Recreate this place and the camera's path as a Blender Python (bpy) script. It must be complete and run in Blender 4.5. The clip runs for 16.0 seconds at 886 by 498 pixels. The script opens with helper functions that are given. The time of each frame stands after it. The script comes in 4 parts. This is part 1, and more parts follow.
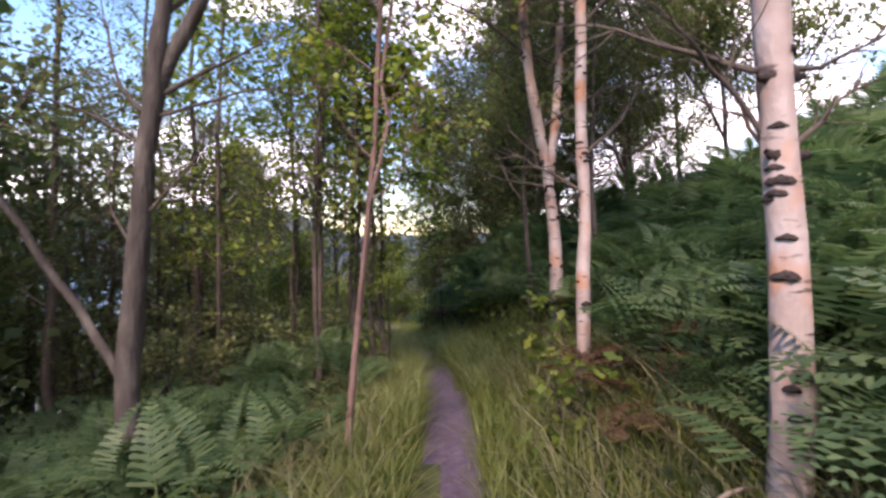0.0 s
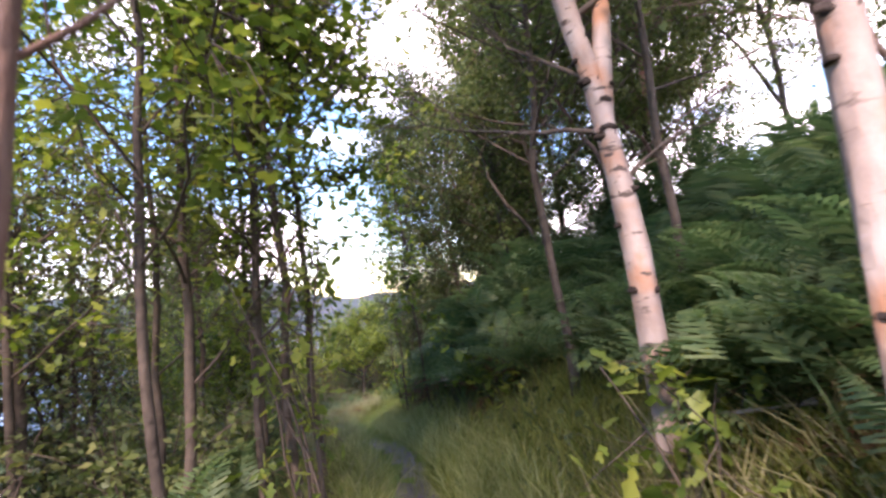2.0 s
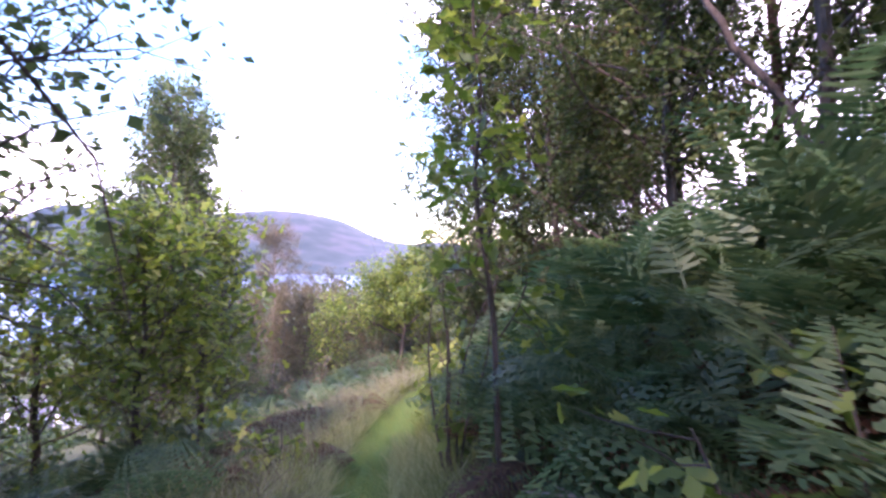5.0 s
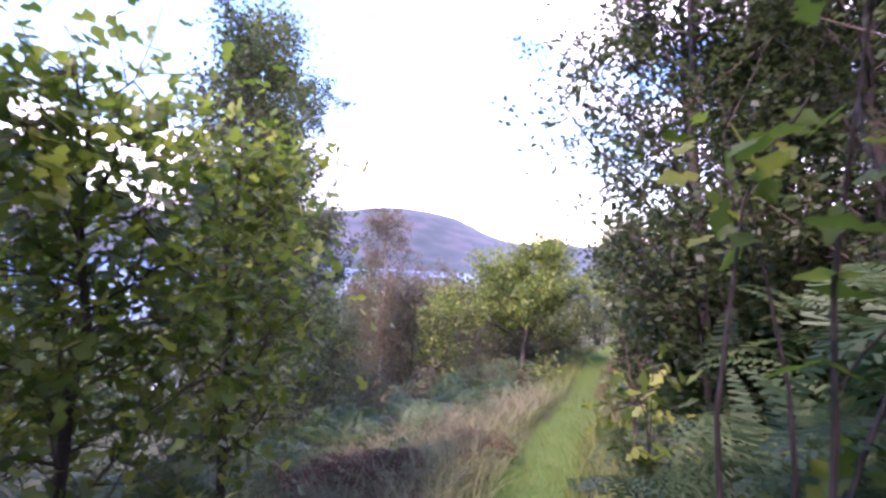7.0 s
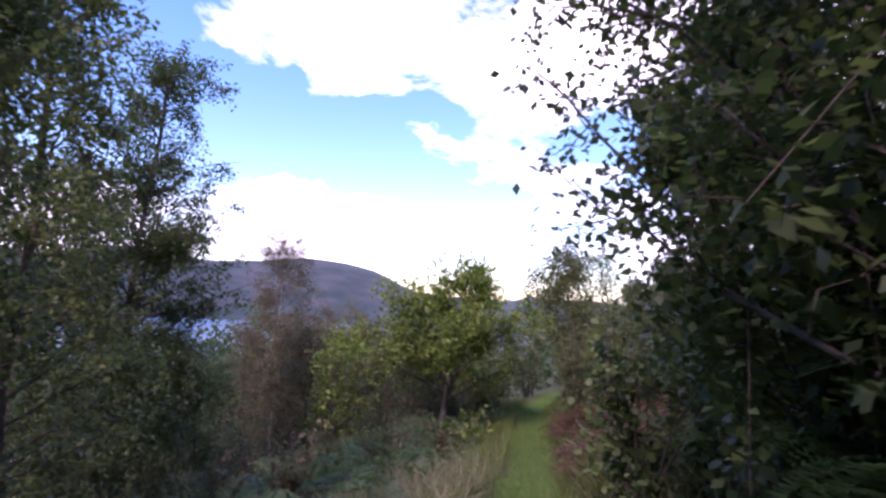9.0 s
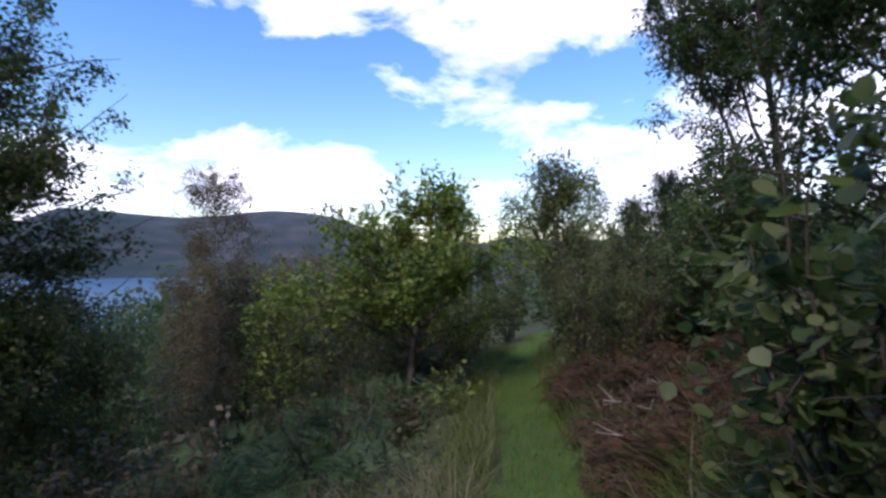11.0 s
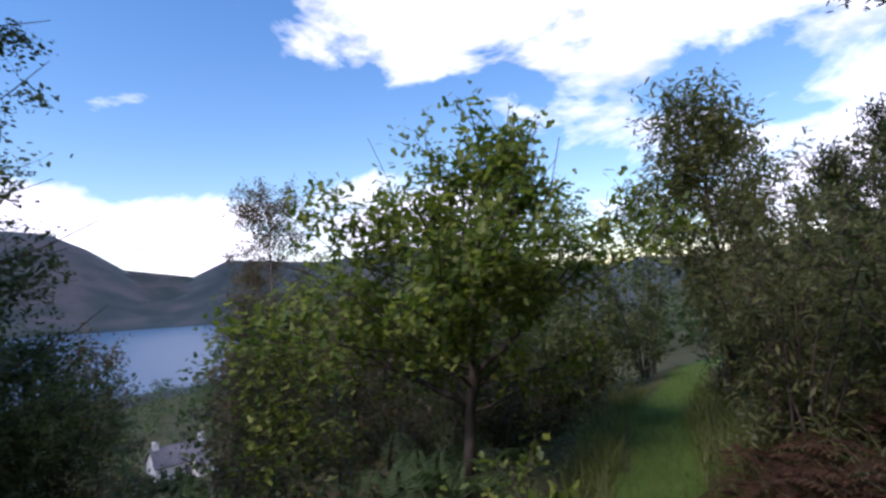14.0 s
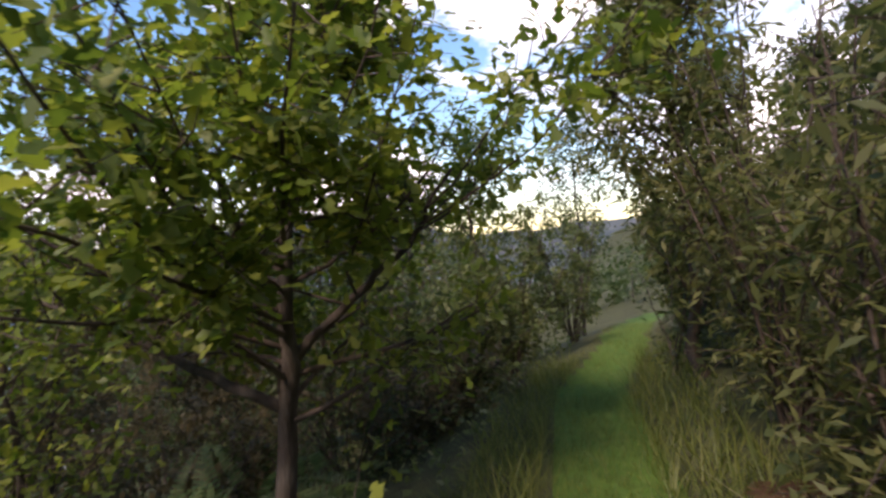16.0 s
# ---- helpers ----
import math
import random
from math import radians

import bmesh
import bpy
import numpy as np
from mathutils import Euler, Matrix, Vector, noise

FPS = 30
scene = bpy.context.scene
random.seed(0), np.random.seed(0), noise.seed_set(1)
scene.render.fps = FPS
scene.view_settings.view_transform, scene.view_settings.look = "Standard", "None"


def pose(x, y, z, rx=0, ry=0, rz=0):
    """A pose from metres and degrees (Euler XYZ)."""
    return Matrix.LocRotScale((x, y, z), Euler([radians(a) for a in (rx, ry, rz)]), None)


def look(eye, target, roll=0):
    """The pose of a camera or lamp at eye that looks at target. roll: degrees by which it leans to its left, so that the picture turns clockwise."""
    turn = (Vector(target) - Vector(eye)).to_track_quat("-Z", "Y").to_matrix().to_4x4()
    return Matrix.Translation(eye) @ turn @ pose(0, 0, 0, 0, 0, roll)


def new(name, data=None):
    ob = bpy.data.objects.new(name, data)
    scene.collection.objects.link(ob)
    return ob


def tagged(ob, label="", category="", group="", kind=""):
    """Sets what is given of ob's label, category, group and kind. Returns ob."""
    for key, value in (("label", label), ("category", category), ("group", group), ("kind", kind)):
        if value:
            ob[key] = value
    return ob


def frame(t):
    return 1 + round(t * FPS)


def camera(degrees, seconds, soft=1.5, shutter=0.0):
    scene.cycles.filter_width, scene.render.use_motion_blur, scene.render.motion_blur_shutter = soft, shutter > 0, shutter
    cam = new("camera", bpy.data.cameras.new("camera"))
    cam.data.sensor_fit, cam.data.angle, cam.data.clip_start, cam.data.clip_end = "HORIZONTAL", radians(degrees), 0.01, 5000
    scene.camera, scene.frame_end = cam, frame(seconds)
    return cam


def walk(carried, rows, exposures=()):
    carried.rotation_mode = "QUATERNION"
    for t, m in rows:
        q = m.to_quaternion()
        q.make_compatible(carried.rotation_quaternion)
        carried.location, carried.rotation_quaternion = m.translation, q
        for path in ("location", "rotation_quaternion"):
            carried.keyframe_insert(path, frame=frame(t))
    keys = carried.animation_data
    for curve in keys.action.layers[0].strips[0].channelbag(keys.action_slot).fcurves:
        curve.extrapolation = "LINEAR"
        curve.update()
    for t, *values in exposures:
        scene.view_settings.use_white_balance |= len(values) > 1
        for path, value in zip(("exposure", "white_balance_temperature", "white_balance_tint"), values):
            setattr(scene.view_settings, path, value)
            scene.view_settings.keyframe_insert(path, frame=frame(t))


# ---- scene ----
# ---- camera ----
cam = camera(79.5, 16.0, soft=2.7, shutter=0.25)

# seconds, x, y, z, pitch, roll, yaw
PATH = [
    (0.0, 0.00, 0.00, 1.45, 0.0, 0.0, 0.0),
    (0.5, 0.03, 0.77, 1.36, 2.2, 2.1, -3.2),
    (1.0, 0.02, 1.52, 1.33, 8.2, -0.1, -6.8),
    (1.5, 0.11, 2.33, 1.30, 5.9, 8.0, -10.2),
    (2.0, 0.13, 3.09, 1.32, 5.6, 6.0, -1.5),
    (2.5, 0.21, 3.79, 1.32, 5.3, 11.3, -4.9),
    (3.0, 0.28, 4.58, 1.33, 8.3, 4.5, -1.7),
    (5.5, -0.25, 8.34, 1.28, 0.0, -1.0, 4.7),
    (6.0, -0.41, 9.02, 1.21, 2.3, -6.6, 4.1),
    (6.5, -0.74, 9.85, 1.11, 1.8, -7.5, 17.5),
    (7.0, -0.90, 10.56, 0.95, 0.4, -3.0, 16.6),
    (7.5, -1.04, 11.33, 0.79, 3.1, -4.8, 15.1),
    (8.0, -1.13, 12.07, 0.57, 3.5, 1.2, 5.9),
    (8.5, -1.26, 12.88, 0.44, 6.9, -3.2, 8.2),
    (11.0, -1.55, 16.60, 0.15, 0.8, -0.3, 5.0),
    (11.5, -1.52, 17.33, 0.03, 0.3, 12.1, 15.2),
    (12.0, -1.52, 17.98, -0.02, 4.1, 9.7, 19.3),
    (12.5, -1.40, 18.67, -0.11, 1.6, 11.2, 14.0),
    (13.0, -1.26, 19.40, -0.12, 6.0, 1.5, 10.5),
    (13.5, -1.24, 20.08, -0.21, 3.8, 4.2, 15.2),
    (14.0, -1.15, 20.85, -0.25, 4.3, 3.5, 19.0),
    (14.5, -1.12, 21.53, -0.40, 1.8, 1.6, 14.8),
    (15.0, -1.06, 22.29, -0.49, 0.5, 4.6, 12.0),
    (15.5, -1.07, 23.00, -0.57, -2.4, 0.8, 13.0),
    (16.0, -1.12, 23.75, -0.66, 0.3, 4.7, 12.0),
]
walk(cam, [(t, pose(x, y, z, 90 + p, r, w)) for t, x, y, z, p, r, w in PATH],
     exposures=[(0.0, 1.55, 7000, 31), (0.5, 1.8, 6950, 30), (1.0, 2.0, 6950, 30), (2.0, 2.2, 7000, 32), (3.0, 2.35, 6900, 36), (5.5, 2.82, 6050, 58),
                (7.0, 2.45, 6050, 60), (8.0, 2.0, 6050, 60), (8.5, 1.55, 6050, 58), (11.0, 0.4, 5800, 26), (13.5, 0.32, 5900, 27), (15.0, 0.5, 6700, 24), (16.0, 0.92, 7400, 26)])

# ---- light ----
SUN_EL, SUN_AZ = 48.0, 205.0   # elevation; heading clockwise from +y
world = bpy.data.worlds.new("sky")
scene.world = world
world.use_nodes = True
wn, wl = world.node_tree.nodes, world.node_tree.links
wn.clear()


def wnode(kind, **inputs):
    n = wn.new(kind)
    for k, v in inputs.items():
        n.inputs[k].default_value = v
    return n


sky = wnode("ShaderNodeTexSky")
sky.sky_type = "NISHITA"
sky.sun_disc = False
sky.sun_elevation, sky.sun_rotation = radians(SUN_EL), radians(SUN_AZ)
sky.air_density, sky.dust_density, sky.ozone_density = 1.25, 0.0, 1.4
tc = wnode("ShaderNodeTexCoord")
mp = wnode("ShaderNodeMapping")
mp.inputs["Scale"].default_value = (1.0, 1.0, 2.2)
mp.inputs["Location"].default_value = (0.35, 0.1, 0.2)
wl.new(tc.outputs["Generated"], mp.inputs["Vector"])
cl = wnode("ShaderNodeTexNoise", Scale=4.2, Detail=10.0, Roughness=0.58, Distortion=0.25)
wl.new(mp.outputs["Vector"], cl.inputs["Vector"])
# the big cloud ahead and the bank of cloud over the hills
sep = wnode("ShaderNodeSeparateXYZ")
wl.new(tc.outputs["Generated"], sep.inputs["Vector"])


def wmath(op, a, b=None):
    n = wn.new("ShaderNodeMath")
    n.operation = op
    for i, v in enumerate((a, b)):
        if v is None:
            continue
        if isinstance(v, bpy.types.NodeSocket):
            wl.new(v, n.inputs[i])
        else:
            n.inputs[i].default_value = v
    return n.outputs[0]


def cloud_lobe(yaw, alt, size, stretch):
    """How near a direction lies to the middle of a cloud: 1 there, 0 at its rim."""
    a, e = radians(yaw), radians(alt)
    c = (-math.sin(a) * math.cos(e), math.cos(a) * math.cos(e), math.sin(e))
    dx = wmath("SUBTRACT", sep.outputs["X"], c[0])
    dy = wmath("SUBTRACT", sep.outputs["Y"], c[1])
    dz = wmath("MULTIPLY", wmath("SUBTRACT", sep.outputs["Z"], c[2]), stretch)
    s = wmath("ADD", wmath("ADD", wmath("MULTIPLY", dx, dx), wmath("MULTIPLY", dy, dy)), wmath("MULTIPLY", dz, dz))
    return wmath("MAXIMUM", wmath("SUBTRACT", 1.0, wmath("DIVIDE", wmath("SQRT", s), size)), 0.0)


lobes = [cloud_lobe(-4, 27, 0.42, 1.4), cloud_lobe(17, 28, 0.36, 2.3), cloud_lobe(25, 7, 0.34, 3.0),
         cloud_lobe(58, 4, 0.7, 3.8), cloud_lobe(-20, 8, 0.42, 2.4), cloud_lobe(-50, 25, 1.0, 1.4), cloud_lobe(-150, 30, 0.9, 1.6)]
lob = lobes[0]
for extra in lobes[1:]:
    lob = wmath("MAXIMUM", lob, extra)
mass = wmath("ADD", wmath("MULTIPLY", lob, 0.85), wmath("MULTIPLY", wmath("SUBTRACT", cl.outputs["Fac"], 0.5), 1.7))
ramp = wn.new("ShaderNodeValToRGB")
ramp.color_ramp.elements[0].position, ramp.color_ramp.elements[1].position = 0.29, 0.60
wl.new(mass, ramp.inputs["Fac"])
shade = wnode("ShaderNodeTexNoise", Scale=7.0, Detail=5.0)
wl.new(mp.outputs["Vector"], shade.inputs["Vector"])
cramp = wn.new("ShaderNodeValToRGB")
cramp.color_ramp.elements[0].position, cramp.color_ramp.elements[1].position = 0.3, 0.62
cramp.color_ramp.elements[0].color = (7.0, 7.0, 8.0, 1)
cramp.color_ramp.elements[1].color = (11.0, 11.0, 11.2, 1)
wl.new(shade.outputs["Fac"], cramp.inputs["Fac"])
mixc = wn.new("ShaderNodeMix")
mixc.data_type = "RGBA"
wl.new(ramp.outputs["Color"], mixc.inputs["Factor"])
deep = wnode("ShaderNodeHueSaturation", Saturation=1.28, Value=1.0)
wl.new(sky.outputs["Color"], deep.inputs["Color"])
wl.new(deep.outputs["Color"], mixc.inputs[6])
wl.new(cramp.outputs["Color"], mixc.inputs[7])
bg = wnode("ShaderNodeBackground", Strength=0.15)
wl.new(mixc.outputs[2], bg.inputs["Color"])
wo = wn.new("ShaderNodeOutputWorld")
wl.new(bg.outputs["Background"], wo.inputs["Surface"])

sun = new("sun", bpy.data.lights.new("sun", "SUN"))
sun.data.energy, sun.data.angle, sun.data.color = 2.4, radians(9), (1.0, 0.9, 0.78)
az, el = radians(SUN_AZ), radians(SUN_EL)
sun.matrix_world = look((0, 0, 0), (-math.sin(az) * math.cos(el), -math.cos(az) * math.cos(el), -math.sin(el)))


# ---- materials ----
def material(name, stops, scale=6.0, rough=0.7, bump=0.3, bump_scale=30.0, per_island=0.0, translucent=0.0,
             stretch=(1, 1, 1), spec=0.3, detail=6.0, per_object=0.0, stain=0.35, metal=0.0):
    """A surface whose colour runs through stops by noise of two scales, with fine relief."""
    m = bpy.data.materials.new(name)
    m.use_nodes = True
    n, l = m.node_tree.nodes, m.node_tree.links
    p = n["Principled BSDF"]
    p.inputs["Roughness"].default_value = rough
    p.inputs["Specular IOR Level"].default_value = spec
    p.inputs["Metallic"].default_value = metal
    t = n.new("ShaderNodeTexCoord")
    mpg = n.new("ShaderNodeMapping")
    mpg.inputs["Scale"].default_value = stretch
    l.new(t.outputs["Object"], mpg.inputs["Vector"])
    a = n.new("ShaderNodeTexNoise")
    a.inputs["Scale"].default_value, a.inputs["Detail"].default_value = scale, detail
    b = n.new("ShaderNodeTexNoise")
    b.inputs["Scale"].default_value, b.inputs["Detail"].default_value = scale * 0.13, 3.0
    for x in (a, b):
        l.new(mpg.outputs["Vector"], x.inputs["Vector"])

    def mathn(op, u, v):
        q = n.new("ShaderNodeMath")
        q.operation = op
        for i, w in enumerate((u, v)):
            if isinstance(w, bpy.types.NodeSocket):
                l.new(w, q.inputs[i])
            else:
                q.inputs[i].default_value = w
        return q.outputs[0]

    f = mathn("ADD", mathn("MULTIPLY", a.outputs["Fac"], 1 - stain), mathn("MULTIPLY", b.outputs["Fac"], stain))
    if per_island:
        g = n.new("ShaderNodeNewGeometry")
        f = mathn("ADD", mathn("MULTIPLY", f, 1 - per_island), mathn("MULTIPLY", g.outputs["Random Per Island"], per_island))
    if per_object:
        o = n.new("ShaderNodeObjectInfo")
        f = mathn("ADD", mathn("MULTIPLY", f, 1 - per_object), mathn("MULTIPLY", o.outputs["Random"], per_object))
    r = n.new("ShaderNodeValToRGB")
    e = r.color_ramp.elements
    while len(e) < len(stops):
        e.new(0.5)
    for x, (pos, col) in zip(e, stops):
        x.position, x.color = pos, (*col, 1)
    l.new(f, r.inputs["Fac"])
    l.new(r.outputs["Color"], p.inputs["Base Color"])
    if bump:
        c = n.new("ShaderNodeTexNoise")
        c.inputs["Scale"].default_value, c.inputs["Detail"].default_value = bump_scale, 4.0
        l.new(mpg.outputs["Vector"], c.inputs["Vector"])
        k = n.new("ShaderNodeBump")
        k.inputs["Strength"].default_value, k.inputs["Distance"].default_value = bump, 0.02
        l.new(c.outputs["Fac"], k.inputs["Height"])
        l.new(k.outputs["Normal"], p.inputs["Normal"])
    if translucent:
        tr = n.new("ShaderNodeBsdfTranslucent")
        hs = n.new("ShaderNodeHueSaturation")
        hs.inputs["Value"].default_value, hs.inputs["Saturation"].default_value = 1.5, 1.1
        l.new(r.outputs["Color"], hs.inputs["Color"])
        l.new(hs.outputs["Color"], tr.inputs["Color"])
        mx = n.new("ShaderNodeMixShader")
        mx.inputs["Fac"].default_value = translucent
        l.new(p.outputs["BSDF"], mx.inputs[1])
        l.new(tr.outputs["BSDF"], mx.inputs[2])
        l.new(mx.outputs["Shader"], n["Material Output"].inputs["Surface"])
    return m


def leaf_material(name, dark, mid, light, rough=0.5, spec=0.35):
    return material(name, [(0.15, dark), (0.5, mid), (0.9, light)], scale=3.0, rough=rough, bump=0, per_island=0.6,
                    translucent=0.48, spec=spec, detail=2.0)


M_SOIL = material("ground_soil", [(0.3, (0.035, 0.03, 0.02)), (0.5, (0.06, 0.065, 0.03)), (0.7, (0.09, 0.10, 0.045))], scale=5, bump=0.8, spec=0.08, rough=0.95)
M_EARTH = material("trodden_earth", [(0.3, (0.05, 0.032, 0.05)), (0.55, (0.085, 0.06, 0.085)), (0.75, (0.14, 0.11, 0.13))], scale=14, bump=0.8)
M_TURF = material("short_turf", [(0.3, (0.05, 0.09, 0.02)), (0.55, (0.08, 0.15, 0.03)), (0.75, (0.14, 0.18, 0.06))], scale=9, bump=0.9, spec=0.05, rough=0.95)
M_DARK = material("dark_bark", [(0.3, (0.03, 0.023, 0.02)), (0.5, (0.065, 0.052, 0.043)), (0.72, (0.16, 0.138, 0.115))], scale=9,
                  bump=0.9, bump_scale=35, stretch=(1, 1, 0.35), rough=0.9)
M_SCAR = material("bark_scar", [(0.3, (0.018, 0.013, 0.011)), (0.7, (0.06, 0.042, 0.035))], scale=30, bump=0.9, bump_scale=60, rough=0.95)
M_DEAD = material("dead_wood", [(0.3, (0.16, 0.12, 0.09)), (0.7, (0.38, 0.31, 0.25))], scale=14, bump=0.5, rough=0.9)
M_TWIG = material("twig_bark", [(0.3, (0.04, 0.03, 0.025)), (0.7, (0.12, 0.09, 0.07))], scale=12, bump=0.5, rough=0.85)
M_RED = material("reddish_bark", [(0.3, (0.08, 0.045, 0.035)), (0.5, (0.17, 0.10, 0.08)), (0.72, (0.28, 0.2, 0.17))], scale=9,
                 bump=0.7, bump_scale=40, stretch=(1, 1, 0.4), rough=0.8)
L_BIRCH = leaf_material("birch_leaf", (0.058, 0.082, 0.026), (0.098, 0.125, 0.041), (0.175, 0.188, 0.066))
L_OAK = leaf_material("oak_leaf", (0.066, 0.108, 0.021), (0.135, 0.188, 0.034), (0.30, 0.315, 0.066))
L_HAZEL = leaf_material("hazel_leaf", (0.057, 0.084, 0.031), (0.100, 0.134, 0.041), (0.185, 0.200, 0.083))
L_WILLOW = leaf_material("willow_leaf", (0.062, 0.084, 0.027), (0.112, 0.127, 0.042), (0.215, 0.212, 0.083))
# pale verge grass, made paler to carry the clearing's skylight and glare
L_PALE = leaf_material("sky_brightened_grass", (0.149, 0.166, 0.056), (0.243, 0.267, 0.103), (0.374, 0.377, 0.187), rough=0.6)
# leaf green about halved: shade of dense crowns put in, also evergreens' own dark
L_DARK = leaf_material("dark_and_shaded_leaf", (0.029, 0.045, 0.016), (0.050, 0.072, 0.023), (0.085, 0.111, 0.038))
L_DUSK = leaf_material("dull_birch_leaf", (0.072, 0.061, 0.030), (0.114, 0.095, 0.044), (0.185, 0.145, 0.079))
L_FERN = leaf_material("bracken_frond", (0.040, 0.076, 0.029), (0.073, 0.124, 0.046), (0.145, 0.183, 0.078), rough=0.55)
L_BROWN = leaf_material("dead_bracken", (0.045, 0.022, 0.014), (0.10, 0.054, 0.033), (0.18, 0.112, 0.064), rough=0.8, spec=0.1)
L_GRASS = leaf_material("grass_blade", (0.068, 0.092, 0.019), (0.122, 0.155, 0.034), (0.230, 0.226, 0.068), rough=0.5)
L_STRAW = leaf_material("dry_grass", (0.09, 0.085, 0.04), (0.17, 0.16, 0.08), (0.27, 0.255, 0.14), rough=0.7)


def birch_bark():
    """White peeling bark with dark level streaks and orange flakes."""
    m = material("birch_bark", [(0.30, (0.13, 0.085, 0.065)), (0.45, (0.31, 0.225, 0.19)), (0.60, (0.48, 0.39, 0.35))], scale=5,
                 bump=0.5, bump_scale=26, stretch=(1, 1, 0.6), rough=0.75, stain=0.5)
    n, l = m.node_tree.nodes, m.node_tree.links
    t = n.new("ShaderNodeTexCoord")
    q = n.new("ShaderNodeMapping")
    q.inputs["Scale"].default_value = (6, 6, 24)
    l.new(t.outputs["Object"], q.inputs["Vector"])
    s = n.new("ShaderNodeTexNoise")
    s.inputs["Scale"].default_value, s.inputs["Detail"].default_value = 1.0, 3.0
    l.new(q.outputs["Vector"], s.inputs["Vector"])
    r = n.new("ShaderNodeValToRGB")
    r.color_ramp.elements[0].position, r.color_ramp.elements[1].position = 0.61, 0.68
    l.new(s.outputs["Fac"], r.inputs["Fac"])
    mx = n.new("ShaderNodeMix")
    mx.data_type = "RGBA"
    p = n["Principled BSDF"]
    src = p.inputs["Base Color"].links[0].from_socket
    fl = n.new("ShaderNodeTexNoise")
    fl.inputs["Scale"].default_value, fl.inputs["Detail"].default_value = 3.3, 5.0
    l.new(t.outputs["Object"], fl.inputs["Vector"])
    fr = n.new("ShaderNodeValToRGB")
    fr.color_ramp.elements[0].position, fr.color_ramp.elements[1].position = 0.52, 0.64
    l.new(fl.outputs["Fac"], fr.inputs["Fac"])
    fm = n.new("ShaderNodeMix")
    fm.data_type = "RGBA"
    fm.inputs[7].default_value = (0.40, 0.20, 0.12, 1)
    l.new(fr.outputs["Color"], fm.inputs["Factor"])
    l.new(src, fm.inputs[6])
    l.new(fm.outputs[2], mx.inputs[6])
    mx.inputs[7].default_value = (0.09, 0.065, 0.055, 1)
    l.new(r.outputs["Color"], mx.inputs["Factor"])
    l.new(mx.outputs[2], p.inputs["Base Color"])
    return m


M_BIRCH = birch_bark()


# ---- mesh tools ----
rng = np.random.default_rng(7)


def unit(v):
    return v / (np.linalg.norm(v, axis=-1, keepdims=True) + 1e-9)


def mesh_from(name, verts, faces, mats, smooth=False, face_mats=None):
    """One mesh from arrays: faces is a list of index arrays (n x 3 or n x 4)."""
    me = bpy.data.meshes.new(name)
    verts = np.asarray(verts, dtype=np.float32)
    me.vertices.add(len(verts))
    me.vertices.foreach_set("co", verts.ravel())
    loops = np.concatenate([f.ravel() for f in faces]).astype(np.int32)
    sizes = np.concatenate([np.full(len(f), f.shape[1], dtype=np.int32) for f in faces])
    me.loops.add(len(loops))
    me.loops.foreach_set("vertex_index", loops)
    me.polygons.add(len(sizes))
    starts = np.concatenate([[0], np.cumsum(sizes)[:-1]]).astype(np.int32)
    me.polygons.foreach_set("loop_start", starts)
    for m in mats:
        me.materials.append(m)
    if smooth:
        me.polygons.foreach_set("use_smooth", np.ones(len(sizes), dtype=bool))
    if face_mats is not None:
        me.polygons.foreach_set("material_index", np.asarray(face_mats, dtype=np.int32))
    me.update(calc_edges=True)
    me.validate()
    return me


def scatter(template, pos, rot, size):
    """Copies of a template (verts, faces) at pos with 3x3 rotations rot and sizes size, as arrays."""
    tv, tf = template
    v = np.einsum("nij,kj->nki", rot, tv) * np.asarray(size).reshape(-1, 1, 1) + pos[:, None, :]
    k = len(tv)
    off = (np.arange(len(pos)) * k)[:, None, None]
    return v.reshape(-1, 3), [(f[None] + off).reshape(-1, f.shape[1]) for f in tf]


def frames(fwd, up):
    """Rotations whose columns are side, forward, up for arrays of directions."""
    f = unit(fwd)
    s = unit(np.cross(f, up))
    u = np.cross(s, f)
    return np.stack([s, f, u], axis=-1)


def random_dirs(n, r):
    return unit(r.normal(size=(n, 3)))


def join_arrays(parts):
    vs, fs, off = [], [], 0
    for v, f in parts:
        vs.append(v)
        fs += [x + off for x in f]
        off += len(v)
    return np.concatenate(vs), fs


def tube(points, radii, sides=7):
    """A tapered tube along points, closed at the tip."""
    p = np.asarray(points, float)
    d = np.gradient(p, axis=0)
    d = unit(d)
    ref = np.array([0.0, 1.0, 0.0]) if abs(d[0][1]) < 0.8 else np.array([1.0, 0.0, 0.0])
    a = unit(np.cross(d, ref))
    b = np.cross(d, a)
    ang = np.linspace(0, 2 * np.pi, sides, endpoint=False)
    ring = a[:, None, :] * np.cos(ang)[None, :, None] + b[:, None, :] * np.sin(ang)[None, :, None]
    v = p[:, None, :] + ring * np.asarray(radii, float)[:, None, None]
    n = len(p)
    i, j = np.meshgrid(np.arange(n - 1), np.arange(sides), indexing="ij")
    q = np.stack([i * sides + j, i * sides + (j + 1) % sides, (i + 1) * sides + (j + 1) % sides, (i + 1) * sides + j], axis=-1).reshape(-1, 4)
    return v.reshape(-1, 3), [q]


def part(name, me, parent, label=""):
    ob = new(name, me)
    ob.parent = parent
    return tagged(ob, label)


